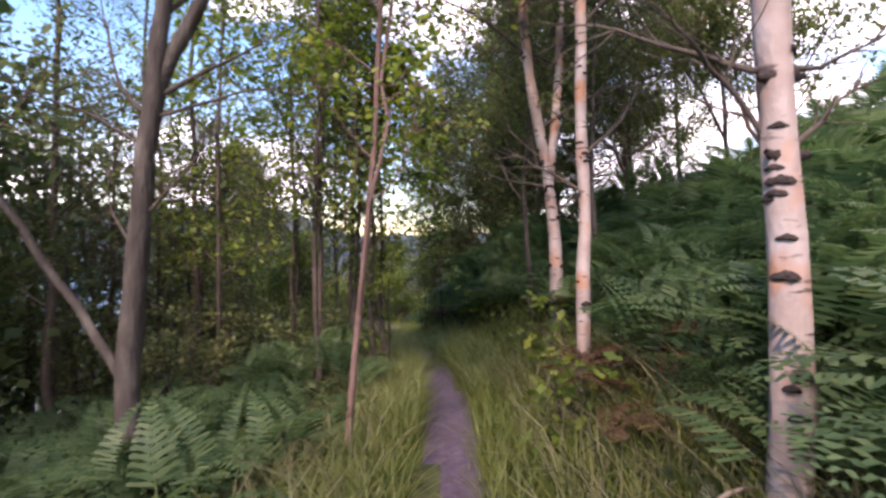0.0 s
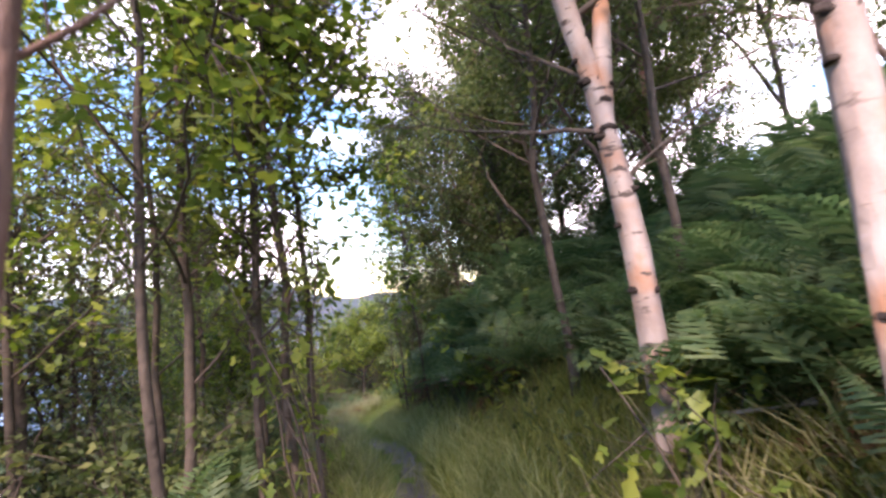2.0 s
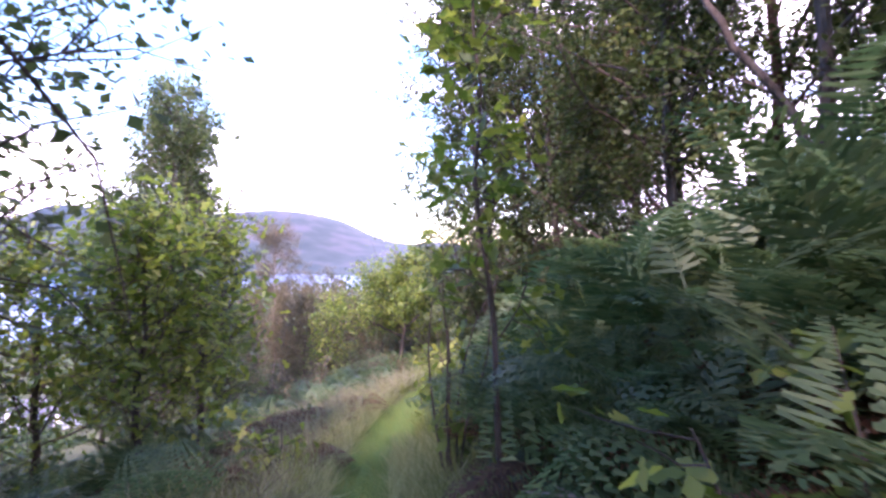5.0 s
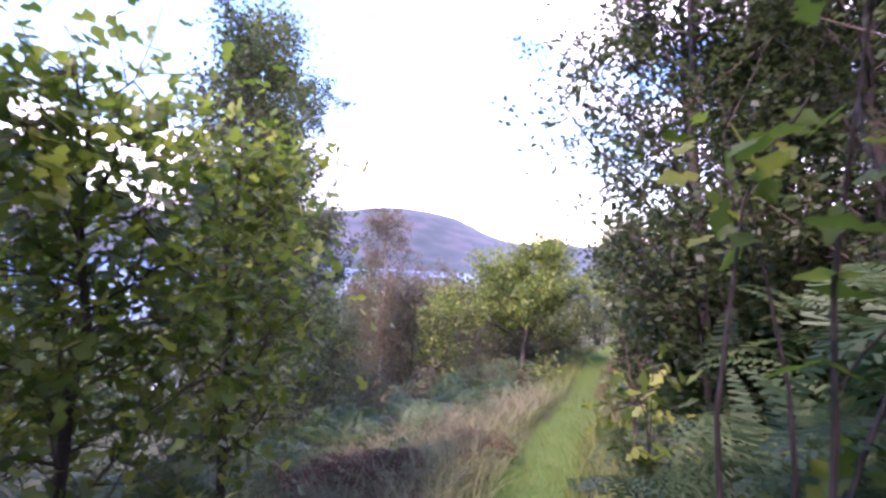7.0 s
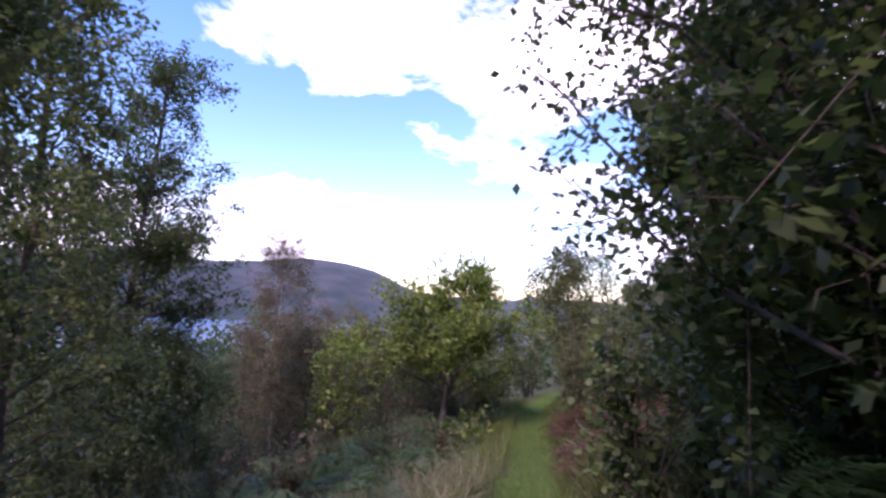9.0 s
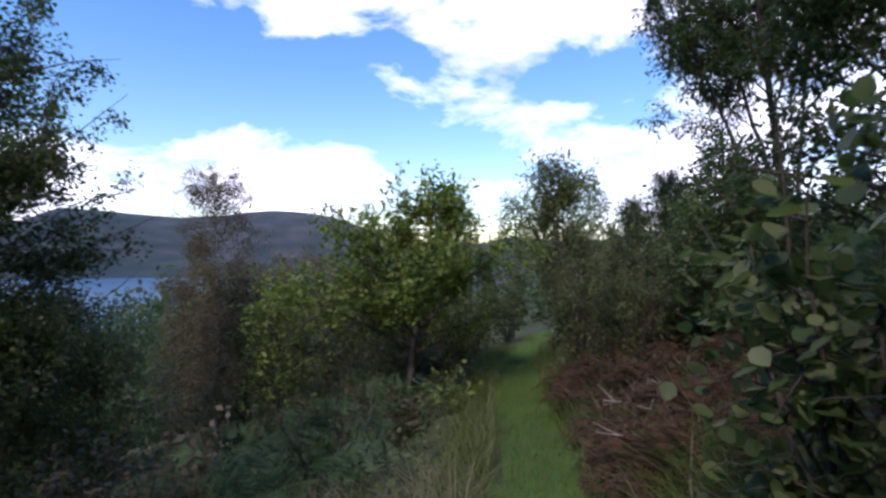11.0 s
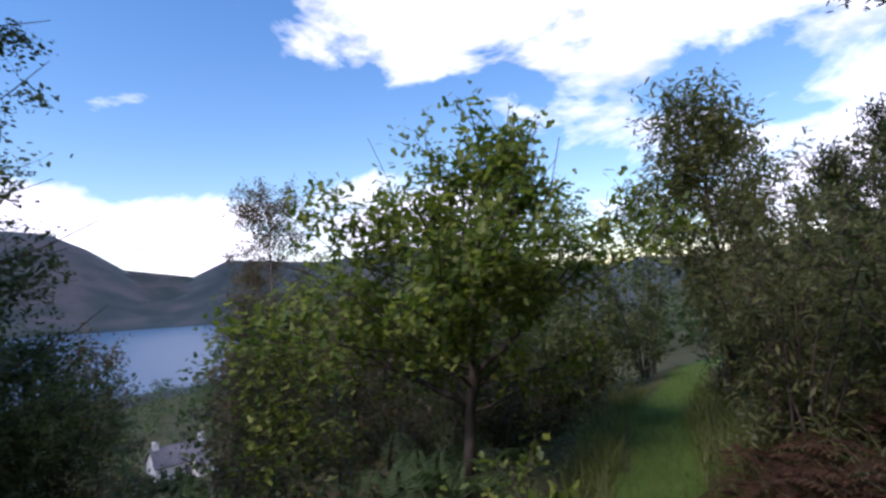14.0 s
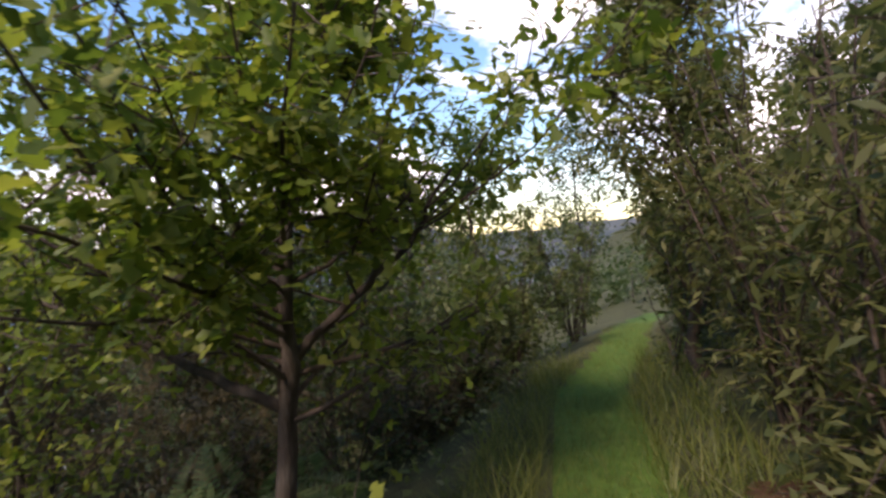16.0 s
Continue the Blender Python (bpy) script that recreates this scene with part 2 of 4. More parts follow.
def leaf_shape(outline, fold=0.15):
    """A leaf: half outline (along, half width) mirrored, folded a little along its midrib."""
    v = [(0, 0, 0)]
    mid, lft, rgt = [0], [], []
    vs = []
    for y, w in outline:
        vs += [(0, y, -fold * 0.2 * y), (-w, y, fold * w), (w, y, fold * w)]
    v = np.array(vs, float)
    f = []
    for i in range(len(outline) - 1):
        a, b = 3 * i, 3 * i + 3
        f += [(a, b, b + 1, a + 1), (a, a + 2, b + 2, b)]
    return v, [np.array(f)]


LEAF_OVAL = leaf_shape([(0, 0.02), (0.45, 0.32), (1.0, 0.02)])
LEAF_OAK = leaf_shape([(0, 0.03), (0.22, 0.2), (0.34, 0.1), (0.62, 0.34), (0.74, 0.2), (1.0, 0.08)])
LEAF_LOBED = leaf_shape([(0, 0.04), (0.3, 0.24), (0.45, 0.14), (0.75, 0.34), (1.0, 0.06)])
LEAF_HAZEL = leaf_shape([(0, 0.05), (0.15, 0.33), (0.5, 0.44), (0.8, 0.26), (1.0, 0.01)])
LEAF_NARROW = (np.array([(0, 0, 0), (0.13, 0.45, 0.04), (0, 1, -0.06), (-0.13, 0.45, 0.04)], float), [np.array([[0, 1, 2, 3]])])
LEAF_LONG = leaf_shape([(0, 0.02), (0.35, 0.13), (0.7, 0.10), (1.0, 0.01)])
LEAF_QUAD = (np.array([(0, 0, 0), (0.34, 0.5, 0.06), (0, 1, -0.05), (-0.34, 0.5, 0.06)], float), [np.array([[0, 1, 2, 3]])])


def leaves(template, pos, size, r, droop=0.5, spread=0.35):
    """Leaves at places, pointing about at random, their tips hanging by droop."""
    n = len(pos)
    fwd = random_dirs(n, r)
    fwd[:, 2] = fwd[:, 2] * (1 - droop) - droop * 0.7
    up = unit(random_dirs(n, r) * 0.75 + np.array([0, 0, 1.0]))
    return scatter(template, pos, frames(fwd, up), size * r.uniform(1 - spread, 1 + spread, n))


# ---- terrain ----
CY = np.array([-60, -6.0, 0.0, 2.3, 4.6, 6.5, 8.3, 10.6, 12.9, 14.8, 16.6, 18.7, 20.8, 23.7, 27, 30, 36, 60])
CX = np.array([-1.5, -0.2, 0.0, 0.08, 0.2, 0.1, -0.25, -0.85, -1.3, -1.5, -1.5, -1.35, -1.15, -1.05, -1.0, -0.9, 0.3, 6.0])
CZ = np.array([1.0, 0.1, 0.0, -0.08, -0.12, -0.13, -0.19, -0.45, -0.9, -1.15, -1.32, -1.58, -1.78, -2.12, -2.35, -2.45, -2.6, -4.5])
LAKE = -47.0


def smooth_interp(y, X, Y):
    """Interpolation, smoothed over about a metre and a half."""
    return sum(np.interp(y + o, X, Y) for o in (-1.0, -0.5, 0, 0.5, 1.0)) / 5


def sstep(a, b, x):
    t = np.clip((x - a) / (b - a), 0, 1)
    return t * t * (3 - 2 * t)


def centre(y):
    return smooth_interp(y, CY, CX)


def ground(x, y):
    """Height of the ground."""
    x, y = np.asarray(x, float), np.asarray(y, float)
    d = x - centre(y)
    z0 = smooth_interp(y, CY, CZ)
    bank = 0.49 - 0.16 * sstep(9, 20, y) - 0.14 * sstep(28, 45, y)
    right = np.where(d > 0, 0.28 * sstep(0.35, 1.1, d) + bank * np.maximum(d - 0.8, 0) - 0.25 * bank * np.maximum(d - 14, 0), 0)
    right = np.where(d > 60, right[()] * 0 + 0.28 + bank * 59.2 - 0.25 * bank * 46 + 0.1 * (np.minimum(d, 400) - 60), right)
    drop = 0.24 + 0.08 * sstep(8, 18, y)
    e = np.maximum(-d - 0.5, 0)
    left = -(drop * np.minimum(e, 10) + 0.30 * np.clip(e - 10, 0, 60) + 0.06 * np.clip(e - 70, 0, 220))
    far = np.sqrt((x + 1) ** 2 + (y - 13) ** 2)
    yaw = np.degrees(np.arctan2(-(x + 1), y - 13))
    # ahead the hillside keeps on falling gently and rises to the far hills
    ahead = sstep(30, 200, y) * -14 * (1 - sstep(0, 30, d))
    z = z0 * (1 - sstep(60, 200, far)) + right + left + ahead
    z = z + 0.05 * np.sin(x * 2.1 + 0.7 * y) * np.cos(y * 1.7 - x) * sstep(0.4, 1.5, np.abs(d))
    # lake basin and far hills
    side = sstep(4, 16, yaw) * (1 - sstep(150, 176, yaw))
    shore = 1290 + 60 * np.sin(yaw * 0.13)
    crest = 150 + 26 * np.exp(-((yaw - 20) / 6) ** 2) - 95 * (1 - sstep(6, 16, yaw)) + 14 * np.sin(yaw * 0.35) - 95 * np.exp(-((yaw - 46) / 3.0) ** 2) + 120 * sstep(47, 56, yaw)
    hill = LAKE + (crest - LAKE) * sstep(0, 1.0, (far - shore) / 1000) ** 0.8
    bed = LAKE - 6
    lo = np.where(far > shore, hill, bed)
    z = z * (1 - side * sstep(330, 420, far)) + lo * side * sstep(330, 420, far)
    front = (1 - side) * sstep(700, 1800, far) * np.where(x < 200, 1, 0.4)
    return z + front * 110 * (0.6 + 0.3 * np.sin(yaw * 0.2))


def axis(lo, hi, step, end, grow=1.16):
    a = list(np.arange(lo, hi + 1e-6, step))
    s, v = step, a[-1]
    while v < end:
        s *= grow
        v += s
        a.append(v)
    s, v = step, a[0]
    while v > -end:
        s *= grow
        v -= s
        a.insert(0, v)
    return np.array(a)


def build_ground():
    xs, ys = axis(-4.5, 4, 0.14, 4200, 1.11), axis(-2, 34, 0.22, 4200, 1.11)
    X, Y = np.meshgrid(xs, ys)
    Z = ground(X, Y)
    d = X - centre(Y)
    wob = 0.10 * np.sin(Y * 1.3) + 0.06 * np.sin(Y * 3.1 + 1)
    dirt = (np.abs(d + 0.16 * (1 - sstep(6, 8.5, Y)) + wob * 0.6) < np.where(Y < 7.8, 0.2, 0.12)) & (Y < 11)
    Z = Z - np.where(dirt, 0.035, 0)
    n, m = X.shape
    v = np.stack([X, Y, Z], -1).reshape(-1, 3)
    i, j = np.meshgrid(np.arange(n - 1), np.arange(m - 1), indexing="ij")
    q = np.stack([i * m + j, i * m + j + 1, (i + 1) * m + j + 1, (i + 1) * m + j], -1)
    turf = (np.abs(d + wob * 0.5) < 0.42) & (Y > 7) & (Y < 45)
    fm = np.zeros((n, m), int)
    fm[turf] = 2
    fm[dirt] = 1
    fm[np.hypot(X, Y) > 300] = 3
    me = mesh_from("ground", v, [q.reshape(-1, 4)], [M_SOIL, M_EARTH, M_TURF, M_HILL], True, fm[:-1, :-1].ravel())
    return tagged(new("ground", me), "wooded hillside falling to a lake, with a narrow trodden path", "ground", kind="structure")


# green and heath patches; a slight blue of distance is mixed into the colour
M_HILL = material("hazed_moorland", [(0.38, (0.013, 0.024, 0.022)), (0.5, (0.028, 0.038, 0.034)), (0.62, (0.06, 0.055, 0.058))], scale=0.012,
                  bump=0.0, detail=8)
build_ground()


def build_lake():
    m = bpy.data.materials.new("lake_water")
    m.use_nodes = True
    n, l = m.node_tree.nodes, m.node_tree.links
    p = n["Principled BSDF"]
    p.inputs["Base Color"].default_value = (0.025, 0.06, 0.12, 1)
    p.inputs["Roughness"].default_value = 0.32
    t = n.new("ShaderNodeTexCoord")
    w = n.new("ShaderNodeTexNoise")
    w.inputs["Scale"].default_value, w.inputs["Detail"].default_value = 0.12, 6.0
    l.new(t.outputs["Object"], w.inputs["Vector"])
    k = n.new("ShaderNodeBump")
    k.inputs["Strength"].default_value, k.inputs["Distance"].default_value = 0.6, 1.0
    l.new(w.outputs["Fac"], k.inputs["Height"])
    l.new(k.outputs["Normal"], p.inputs["Normal"])
    v = np.array([(-2600, -2600, LAKE), (10, -2600, LAKE), (10, 2600, LAKE), (-2600, 2600, LAKE)], float)
    ob = new("water", mesh_from("water", v, [np.array([[0, 1, 2, 3]])], [m]))
    return tagged(ob, "calm grey-blue lake below the wooded hillside", "lake", kind="structure")


build_lake()


# ---- trees ----
def bend_line(start, direction, length, n, r, wander=0.12, lift=0.0):
    """A limb's line: starts along direction, wanders, and rises or hangs by lift."""
    p, d = [np.array(start, float)], unit(np.array(direction, float))
    for _ in range(n):
        d = unit(d + r.normal(size=3) * wander + np.array([0, 0, lift]))
        p.append(p[-1] + d * length / n)
    return np.array(p)


def trunk_line(base, top, n, r, wander):
    t = np.linspace(0, 1, n)[:, None]
    p = np.array(base) * (1 - t) + np.array(top) * t
    w = np.cumsum(r.normal(size=(n, 3)) * wander, axis=0) * np.array([1, 1, 0])
    w -= w[0]
    w -= t * w[-1]
    return p + w


DENSITY = 0.87


def clear_of_path(pos, x, y, z):
    """Leaves' places without those that would hang into the trodden way."""
    wx, wy, wz = pos[:, 0] + x, pos[:, 1] + y, pos[:, 2] + z
    off = np.abs(wx - centre(wy))
    return pos[~((off < 0.45) & (wz - ground(wx, wy) < 2.1))]


def in_way(line, x, y, z, side=0.45, high=2.2):
    """Whether a limb's line would reach into the trodden way."""
    wx, wy, wz = line[:, 0] + x, line[:, 1] + y, line[:, 2] + z
    return bool(np.any((np.abs(wx - centre(wy)) < side) & (wz - ground(wx, wy) < high)))


def bend_to(line, bends, x, z):
    """Bend a trunk's line so that it passes the given (height, x) marks of the world."""
    hs, xs = zip(*bends)
    h = line[:, 2] + z
    line[:, 0] = sum(np.interp(h + o, hs, xs) for o in (-0.12, 0, 0.12)) / 3 - x


def make_tree(name, x, y, height, radius, label, category, group="", lean=(0, 0), bark=None, leaf=None, shape=LEAF_QUAD, seed=1,
              first=0.3, limbs=22, reach=1.6, rise=0.5, hang=0.0, twigs=7, per_twig=16, leaf_size=0.07, droop=0.5, puff=0.16,
              stems=(), knots=0, sides=9, low_bare=0, fine=True, taper=0.25, sink=0.05, wander=0.03, twig_len=0.6, bends=(), stem_bends=(), bare=()):
    """A tree as trunk (and further stems), branches and a crown of single leaves on its twigs."""
    r = np.random.default_rng(seed)
    z = float(ground(x, y)) - sink
    near = abs(x - float(centre(y))) < reach * 1.3 + 1.6
    root = new(name)
    root.location = (x, y, z)
    tagged(root, label, category, group)
    lines = [(trunk_line((0, 0, 0), (lean[0], lean[1], height), 14 if not bends else 30, r, wander if not bends else 0.008), radius)]
    if bends:
        bend_to(lines[0][0], bends, x, z)
    for (at, dx, dy, h, rad) in stems:
        main = lines[0][0]
        k = min(int(at * (len(main) - 1)), len(main) - 2)
        lines.append((trunk_line(main[k], (main[k][0] + dx, main[k][1] + dy, main[k][2] + h), 16, r, wander if not stem_bends else 0.008), rad))
        if stem_bends:
            bend_to(lines[-1][0], stem_bends, x, z)
    for i, (ln, rad) in enumerate(lines):
        t = np.linspace(0, 1, len(ln))
        rr = rad * (1 - (1 - taper) * t)
        if i == 0:
            rr[0] *= 1.35
        v, f = tube(ln, rr, sides)
        v += unit(v - np.repeat(ln, sides, axis=0)) * r.normal(size=(len(v), 1)) * rad * 0.06
        part("trunk" if i == 0 else "stem", mesh_from("trunk", v, f, [bark], True), root)
    places = []
    per_twig = int(per_twig * DENSITY)
    for i in range(limbs):
        ln, rad = lines[r.integers(0, len(lines))] if i % 3 else lines[0]
        u = first + (1 - first) * ((i + r.uniform()) / limbs) ** 0.9
        if ln is not lines[0][0]:
            u = max(0.15, u * 0.9)
        u = min(u, 0.99)
        k = u * (len(ln) - 1)
        p0 = ln[int(k)] * (1 - k % 1) + ln[min(int(k) + 1, len(ln) - 1)] * (k % 1)
        a = i * 2.4 + r.uniform(-0.5, 0.5)
        size = reach * (1.0 - 0.7 * u ** 1.6) * r.uniform(0.6, 1.25)
        size = max(size, 0.35)
        ray = bend_line(p0, (math.cos(a), math.sin(a), rise + 0.5 * u), size, 6, r, 0.14, -hang * 0.12 + 0.05)
        if near and in_way(ray, x, y, z):
            continue
        rad0 = max(rad * 0.32 * (1.1 - 0.6 * u), 0.006)
        tubes = []
        tubes.append(tube(ray, np.linspace(rad0, 0.004, 7), 5))
        for j in range(twigs):
            s = r.uniform(0.25, 1.0)
            q0 = ray[int(s * 5)] * (1 - (s * 5) % 1) + ray[min(int(s * 5) + 1, 6)] * ((s * 5) % 1)
            tw = bend_line(q0, random_dirs(1, r)[0] + np.array([math.cos(a), math.sin(a), 0.25 - hang]) * 0.8, twig_len * r.uniform(0.6, 1.3), 4, r, 0.2, -hang * 0.4)
            if near and in_way(tw, x, y, z):
                continue
            if fine:
                tubes.append(tube(tw[::2], np.linspace(0.006, 0.002, 3), 3))
            if i >= low_bare:
                w = r.uniform(0.2, 1, per_twig)[:, None] * 4
                b = np.minimum(w.astype(int), 3)
                at = tw[b[:, 0]] * (1 - (w - b)) + tw[b[:, 0] + 1] * (w - b)
                places.append(at + r.normal(size=(per_twig, 3)) * puff * 0.5)
        v, f = join_arrays(tubes)
        part("branch", mesh_from("branch", v, f, [M_TWIG if bark is not M_RED else M_RED], True), root)
    for h, dx, dy, dz in bare:
        ln = lines[0][0]
        k = int(np.argmin(np.abs(ln[:, 2] + z - h)))
        size = math.sqrt(dx * dx + dy * dy + dz * dz)
        ray = bend_line(ln[k], (dx, dy, dz), size * 1.15, 9, r, 0.13, 0.02)
        tubes = [tube(ray, np.linspace(0.011 + 0.006 * size, 0.004, 10), 6)]
        for j in range(9):
            q = ray[r.integers(2, 10)]
            tw = bend_line(q, random_dirs(1, r)[0] * 0.8 + np.array([dx, dy, dz]) / size, size * r.uniform(0.2, 0.5), 4, r, 0.2, 0.03)
            tubes.append(tube(tw, np.linspace(0.005, 0.0018, 5), 4))
        v, f = join_arrays(tubes)
        part("branch", mesh_from("branch", v, f, [M_TWIG], True), root, "bare dark branch with thin twigs")
        if bark is M_BIRCH:
            wide = radius * 0.7
            d = unit(np.array([dx, dy - 0.3 * size, dz * 0.4]))
            c = ln[k] + np.array([0, -radius * 0.25, -0.01])
            v, f = tube([c - d * 0.02, c + d * wide * 0.9, c + d * wide * 1.25, c + d * wide * 1.7], (wide * 0.8, wide * 0.55, wide * 0.3, 0.008), 9)
            v[:, 2] += r.normal(size=len(v)) * 0.004 - 0.25 * np.abs(v[:, 0] - c[0])
            part("knot", mesh_from("knot", v, f, [M_SCAR], True), root, "dark swollen branch collar on the bark")
    if places:
        pos = np.concatenate(places)
        if near:
            pos = clear_of_path(pos, x, y, z)
        v, f = leaves(shape, pos, leaf_size * 1.1, r, droop)
        part("crown", mesh_from("crown", v, f, [leaf]), root)
    for i in range(knots):
        ln, rad = lines[i % len(lines)]
        u = r.uniform(0.02, 0.62)
        k = u * (len(ln) - 1)
        c = ln[int(k)] * (1 - k % 1) + ln[min(int(k) + 1, len(ln) - 1)] * (k % 1)
        a = r.uniform(-math.pi, 0)
        loc = rad * (1 - (1 - taper) * u)
        o = np.array([math.cos(a), math.sin(a), 0])
        w = loc * r.uniform(0.5, 0.9)
        side = np.array([-o[1], o[0], 0])
        pts = []
        for grow, outw in ((1.0, 0.86), (0.6, 1.12)):
            for g in np.linspace(0, 2 * np.pi, 8, endpoint=False):
                pts.append(c + o * loc * outw + side * math.cos(g) * w * grow + np.array([0, 0, math.sin(g) * w * 0.42 * grow - 0.25 * abs(math.cos(g)) * w]))
        q = [(g, (g + 1) % 8, 8 + (g + 1) % 8, 8 + g) for g in range(8)]
        cap = [(8, 9, 10, 11), (8, 11, 12, 15), (12, 13, 14, 15)]
        part("knot", mesh_from("knot", np.array(pts), [np.array(q + cap)], [M_SCAR], True), root, "dark branch scar on the bark")
    return root


# ---- trees beside the first stretch ----
BIRCH = dict(bark=M_BIRCH, leaf=L_BIRCH, shape=LEAF_QUAD, hang=0.55, droop=0.6, leaf_size=0.05)
make_tree("birch_tree", 1.15, 1.82, 8.5, 0.072, "pale birch with dark branch scars beside the path", "tree", lean=(-0.1, 0.2), seed=11,
          first=0.27, limbs=28, reach=1.9, twigs=11, per_twig=36, knots=30, low_bare=4,
          bends=((0.2, 1.17), (0.95, 1.21), (1.43, 1.22), (1.66, 1.18), (1.95, 1.19), (2.3, 1.165), (9.0, 1.0)),
          bare=((1.64, -0.43, 0.05, 0.5), (1.93, -0.65, 0.1, 0.12), (1.68, 0.36, 0.0, 0.27), (1.95, 0.4, 0.05, 0.12)), **BIRCH)
make_tree("birch_tree", 1.10, 4.14, 8.5, 0.058, "slender birch with peeling orange-white bark", "tree", lean=(-0.1, 0.3), seed=12,
          first=0.35, limbs=28, reach=1.8, twigs=12, per_twig=40, knots=26, low_bare=2,
          bends=((0.2, 1.10), (1.2, 1.10), (1.75, 1.125), (2.4, 1.09), (3.2, 1.10), (9.0, 1.0)), bare=((2.0, -0.5, 0.3, 0.35), (2.3, 0.5, 0.1, 0.5)), **BIRCH)
make_tree("birch_tree", 1.24, 5.75, 9.0, 0.074, "forked white birch on the bracken bank", "tree", lean=(-0.15, 0.2), seed=13,
          first=0.27, limbs=40, reach=2.1, twigs=13, per_twig=40, knots=44, low_bare=3, stems=((0.24, 0.1, 0.4, 5.0, 0.055),),
          bends=((0.4, 1.25), (1.0, 1.24), (1.57, 1.21), (2.04, 1.165), (2.36, 1.14), (2.6, 1.08), (3.0, 1.01), (3.4, 0.94), (5.5, 0.75), (9.0, 0.5)),
          stem_bends=((2.2, 1.14), (2.64, 1.22), (3.05, 1.25), (3.4, 1.29), (8.0, 1.5)),
          bare=((2.0, -0.9, 0.2, 0.1), (2.3, -0.8, 0.3, 0.35), (1.8, 0.45, 0.0, 0.4)), **BIRCH)
make_tree("dark_tree", -2.23, 3.8, 7.2, 0.095, "dark-barked forked tree with bare lower branches", "tree", lean=(0.35, 0.1), seed=14,
          first=0.42, limbs=26, reach=1.9, twigs=9, per_twig=30, low_bare=6, bark=M_DARK, leaf=L_BIRCH, leaf_size=0.05,
          bends=((-0.4, -2.22), (0.5, -2.29), (1.42, -2.21), (2.2, -2.16), (2.46, -2.10), (2.8, -2.09), (3.2, -2.03), (7.0, -1.6)),
          stems=((0.42, 1.25, 0.2, 3.4, 0.062), (0.16, -1.8, -0.1, 3.0, 0.04)), wander=0.03,
          bare=((2.5, -0.8, 0.0, 0.7), (2.46, 0.95, 0.0, 0.3), (2.1, -0.6, 0.1, 0.5), (1.3, -0.5, 0.0, 0.5), (1.6, 0.5, 0.1, 0.45)))
make_tree("rowan_tree", -0.70, 3.9, 6.5, 0.03, "thin reddish sapling at the edge of the path", "tree", lean=(0.15, 0.2), seed=15, first=0.28,
          limbs=22, reach=1.1, twigs=8, per_twig=26, bark=M_RED, leaf=L_OAK, leaf_size=0.055, stems=((0.2, 0.3, 0.1, 4.5, 0.018),),
          bends=((0.1, -0.70), (0.8, -0.64), (1.54, -0.57), (2.24, -0.51), (3.07, -0.48), (7.0, -0.3)))
THIN = dict(bark=M_TWIG, leaf=L_BIRCH, leaf_size=0.045, twigs=9, per_twig=28)
for i, (x, y, h, rr) in enumerate([(-1.15, 7.0, 6.5, 0.036), (-1.65, 6.9, 6.0, 0.045), (-2.2, 7.6, 7.0, 0.036), (-3.0, 7.2, 7.0, 0.04),
                                   (-1.75, 8.75, 5.8, 0.035), (-2.6, 9.5, 5.5, 0.04), (-3.9, 8.4, 7.5, 0.06), (-4.6, 6.2, 7.0, 0.06), (-5.4, 9.4, 8.0, 0.07), (-6.2, 5.2, 7.5, 0.07)]):
    make_tree("young_tree", x, y, h, rr, "slim dark-stemmed young tree in the bracken", "tree", "slim trees along the path", lean=(0.15 * math.sin(i), 0.1), seed=30 + i,
              first=0.22, limbs=22, reach=1.5, **(THIN if i % 3 else {**THIN, "leaf": L_OAK, "shape": LEAF_LOBED, "leaf_size": 0.075, "per_twig": 16}))
for i, (x, y, h, rr) in enumerate([(4.65, 7.4, 5.5, 0.055), (4.3, 11.9, 8.0, 0.07), (3.0, 13.4, 7.5, 0.075), (6.5, 14.5, 7.0, 0.07), (2.6, 9.4, 8.5, 0.055), (2.0, 11.2, 8.0, 0.055), (3.6, 10.2, 8.5, 0.06), (5.6, 10.4, 7.0, 0.05), (2.3, 14.2, 7.5, 0.055)]):
    make_tree("birch_tree", x, y, h, rr, "dark-limbed birch standing in hillside bracken", "tree", "birches on the hillside", lean=(-0.5, 0.1), seed=50 + i,
              first=0.16, limbs=32, reach=2.3, twigs=13, per_twig=44, low_bare=1, bark=M_RED if i % 2 == 0 else M_DARK, leaf=L_BIRCH, leaf_size=0.06, hang=0.35,
              stems=((0.2, -1.2, 0.3, 2.4, 0.035), (0.35, 0.9, 0.4, 2.2, 0.035)))

make_tree("young_tree", -1.25, 7.6, 6.2, 0.04, "slim oak with leafy branches over the path", "tree", "slim trees along the path", seed=47, first=0.45, limbs=26, reach=1.5,
          **{**THIN, "leaf": L_OAK, "shape": LEAF_LOBED, "leaf_size": 0.085, "per_twig": 16})

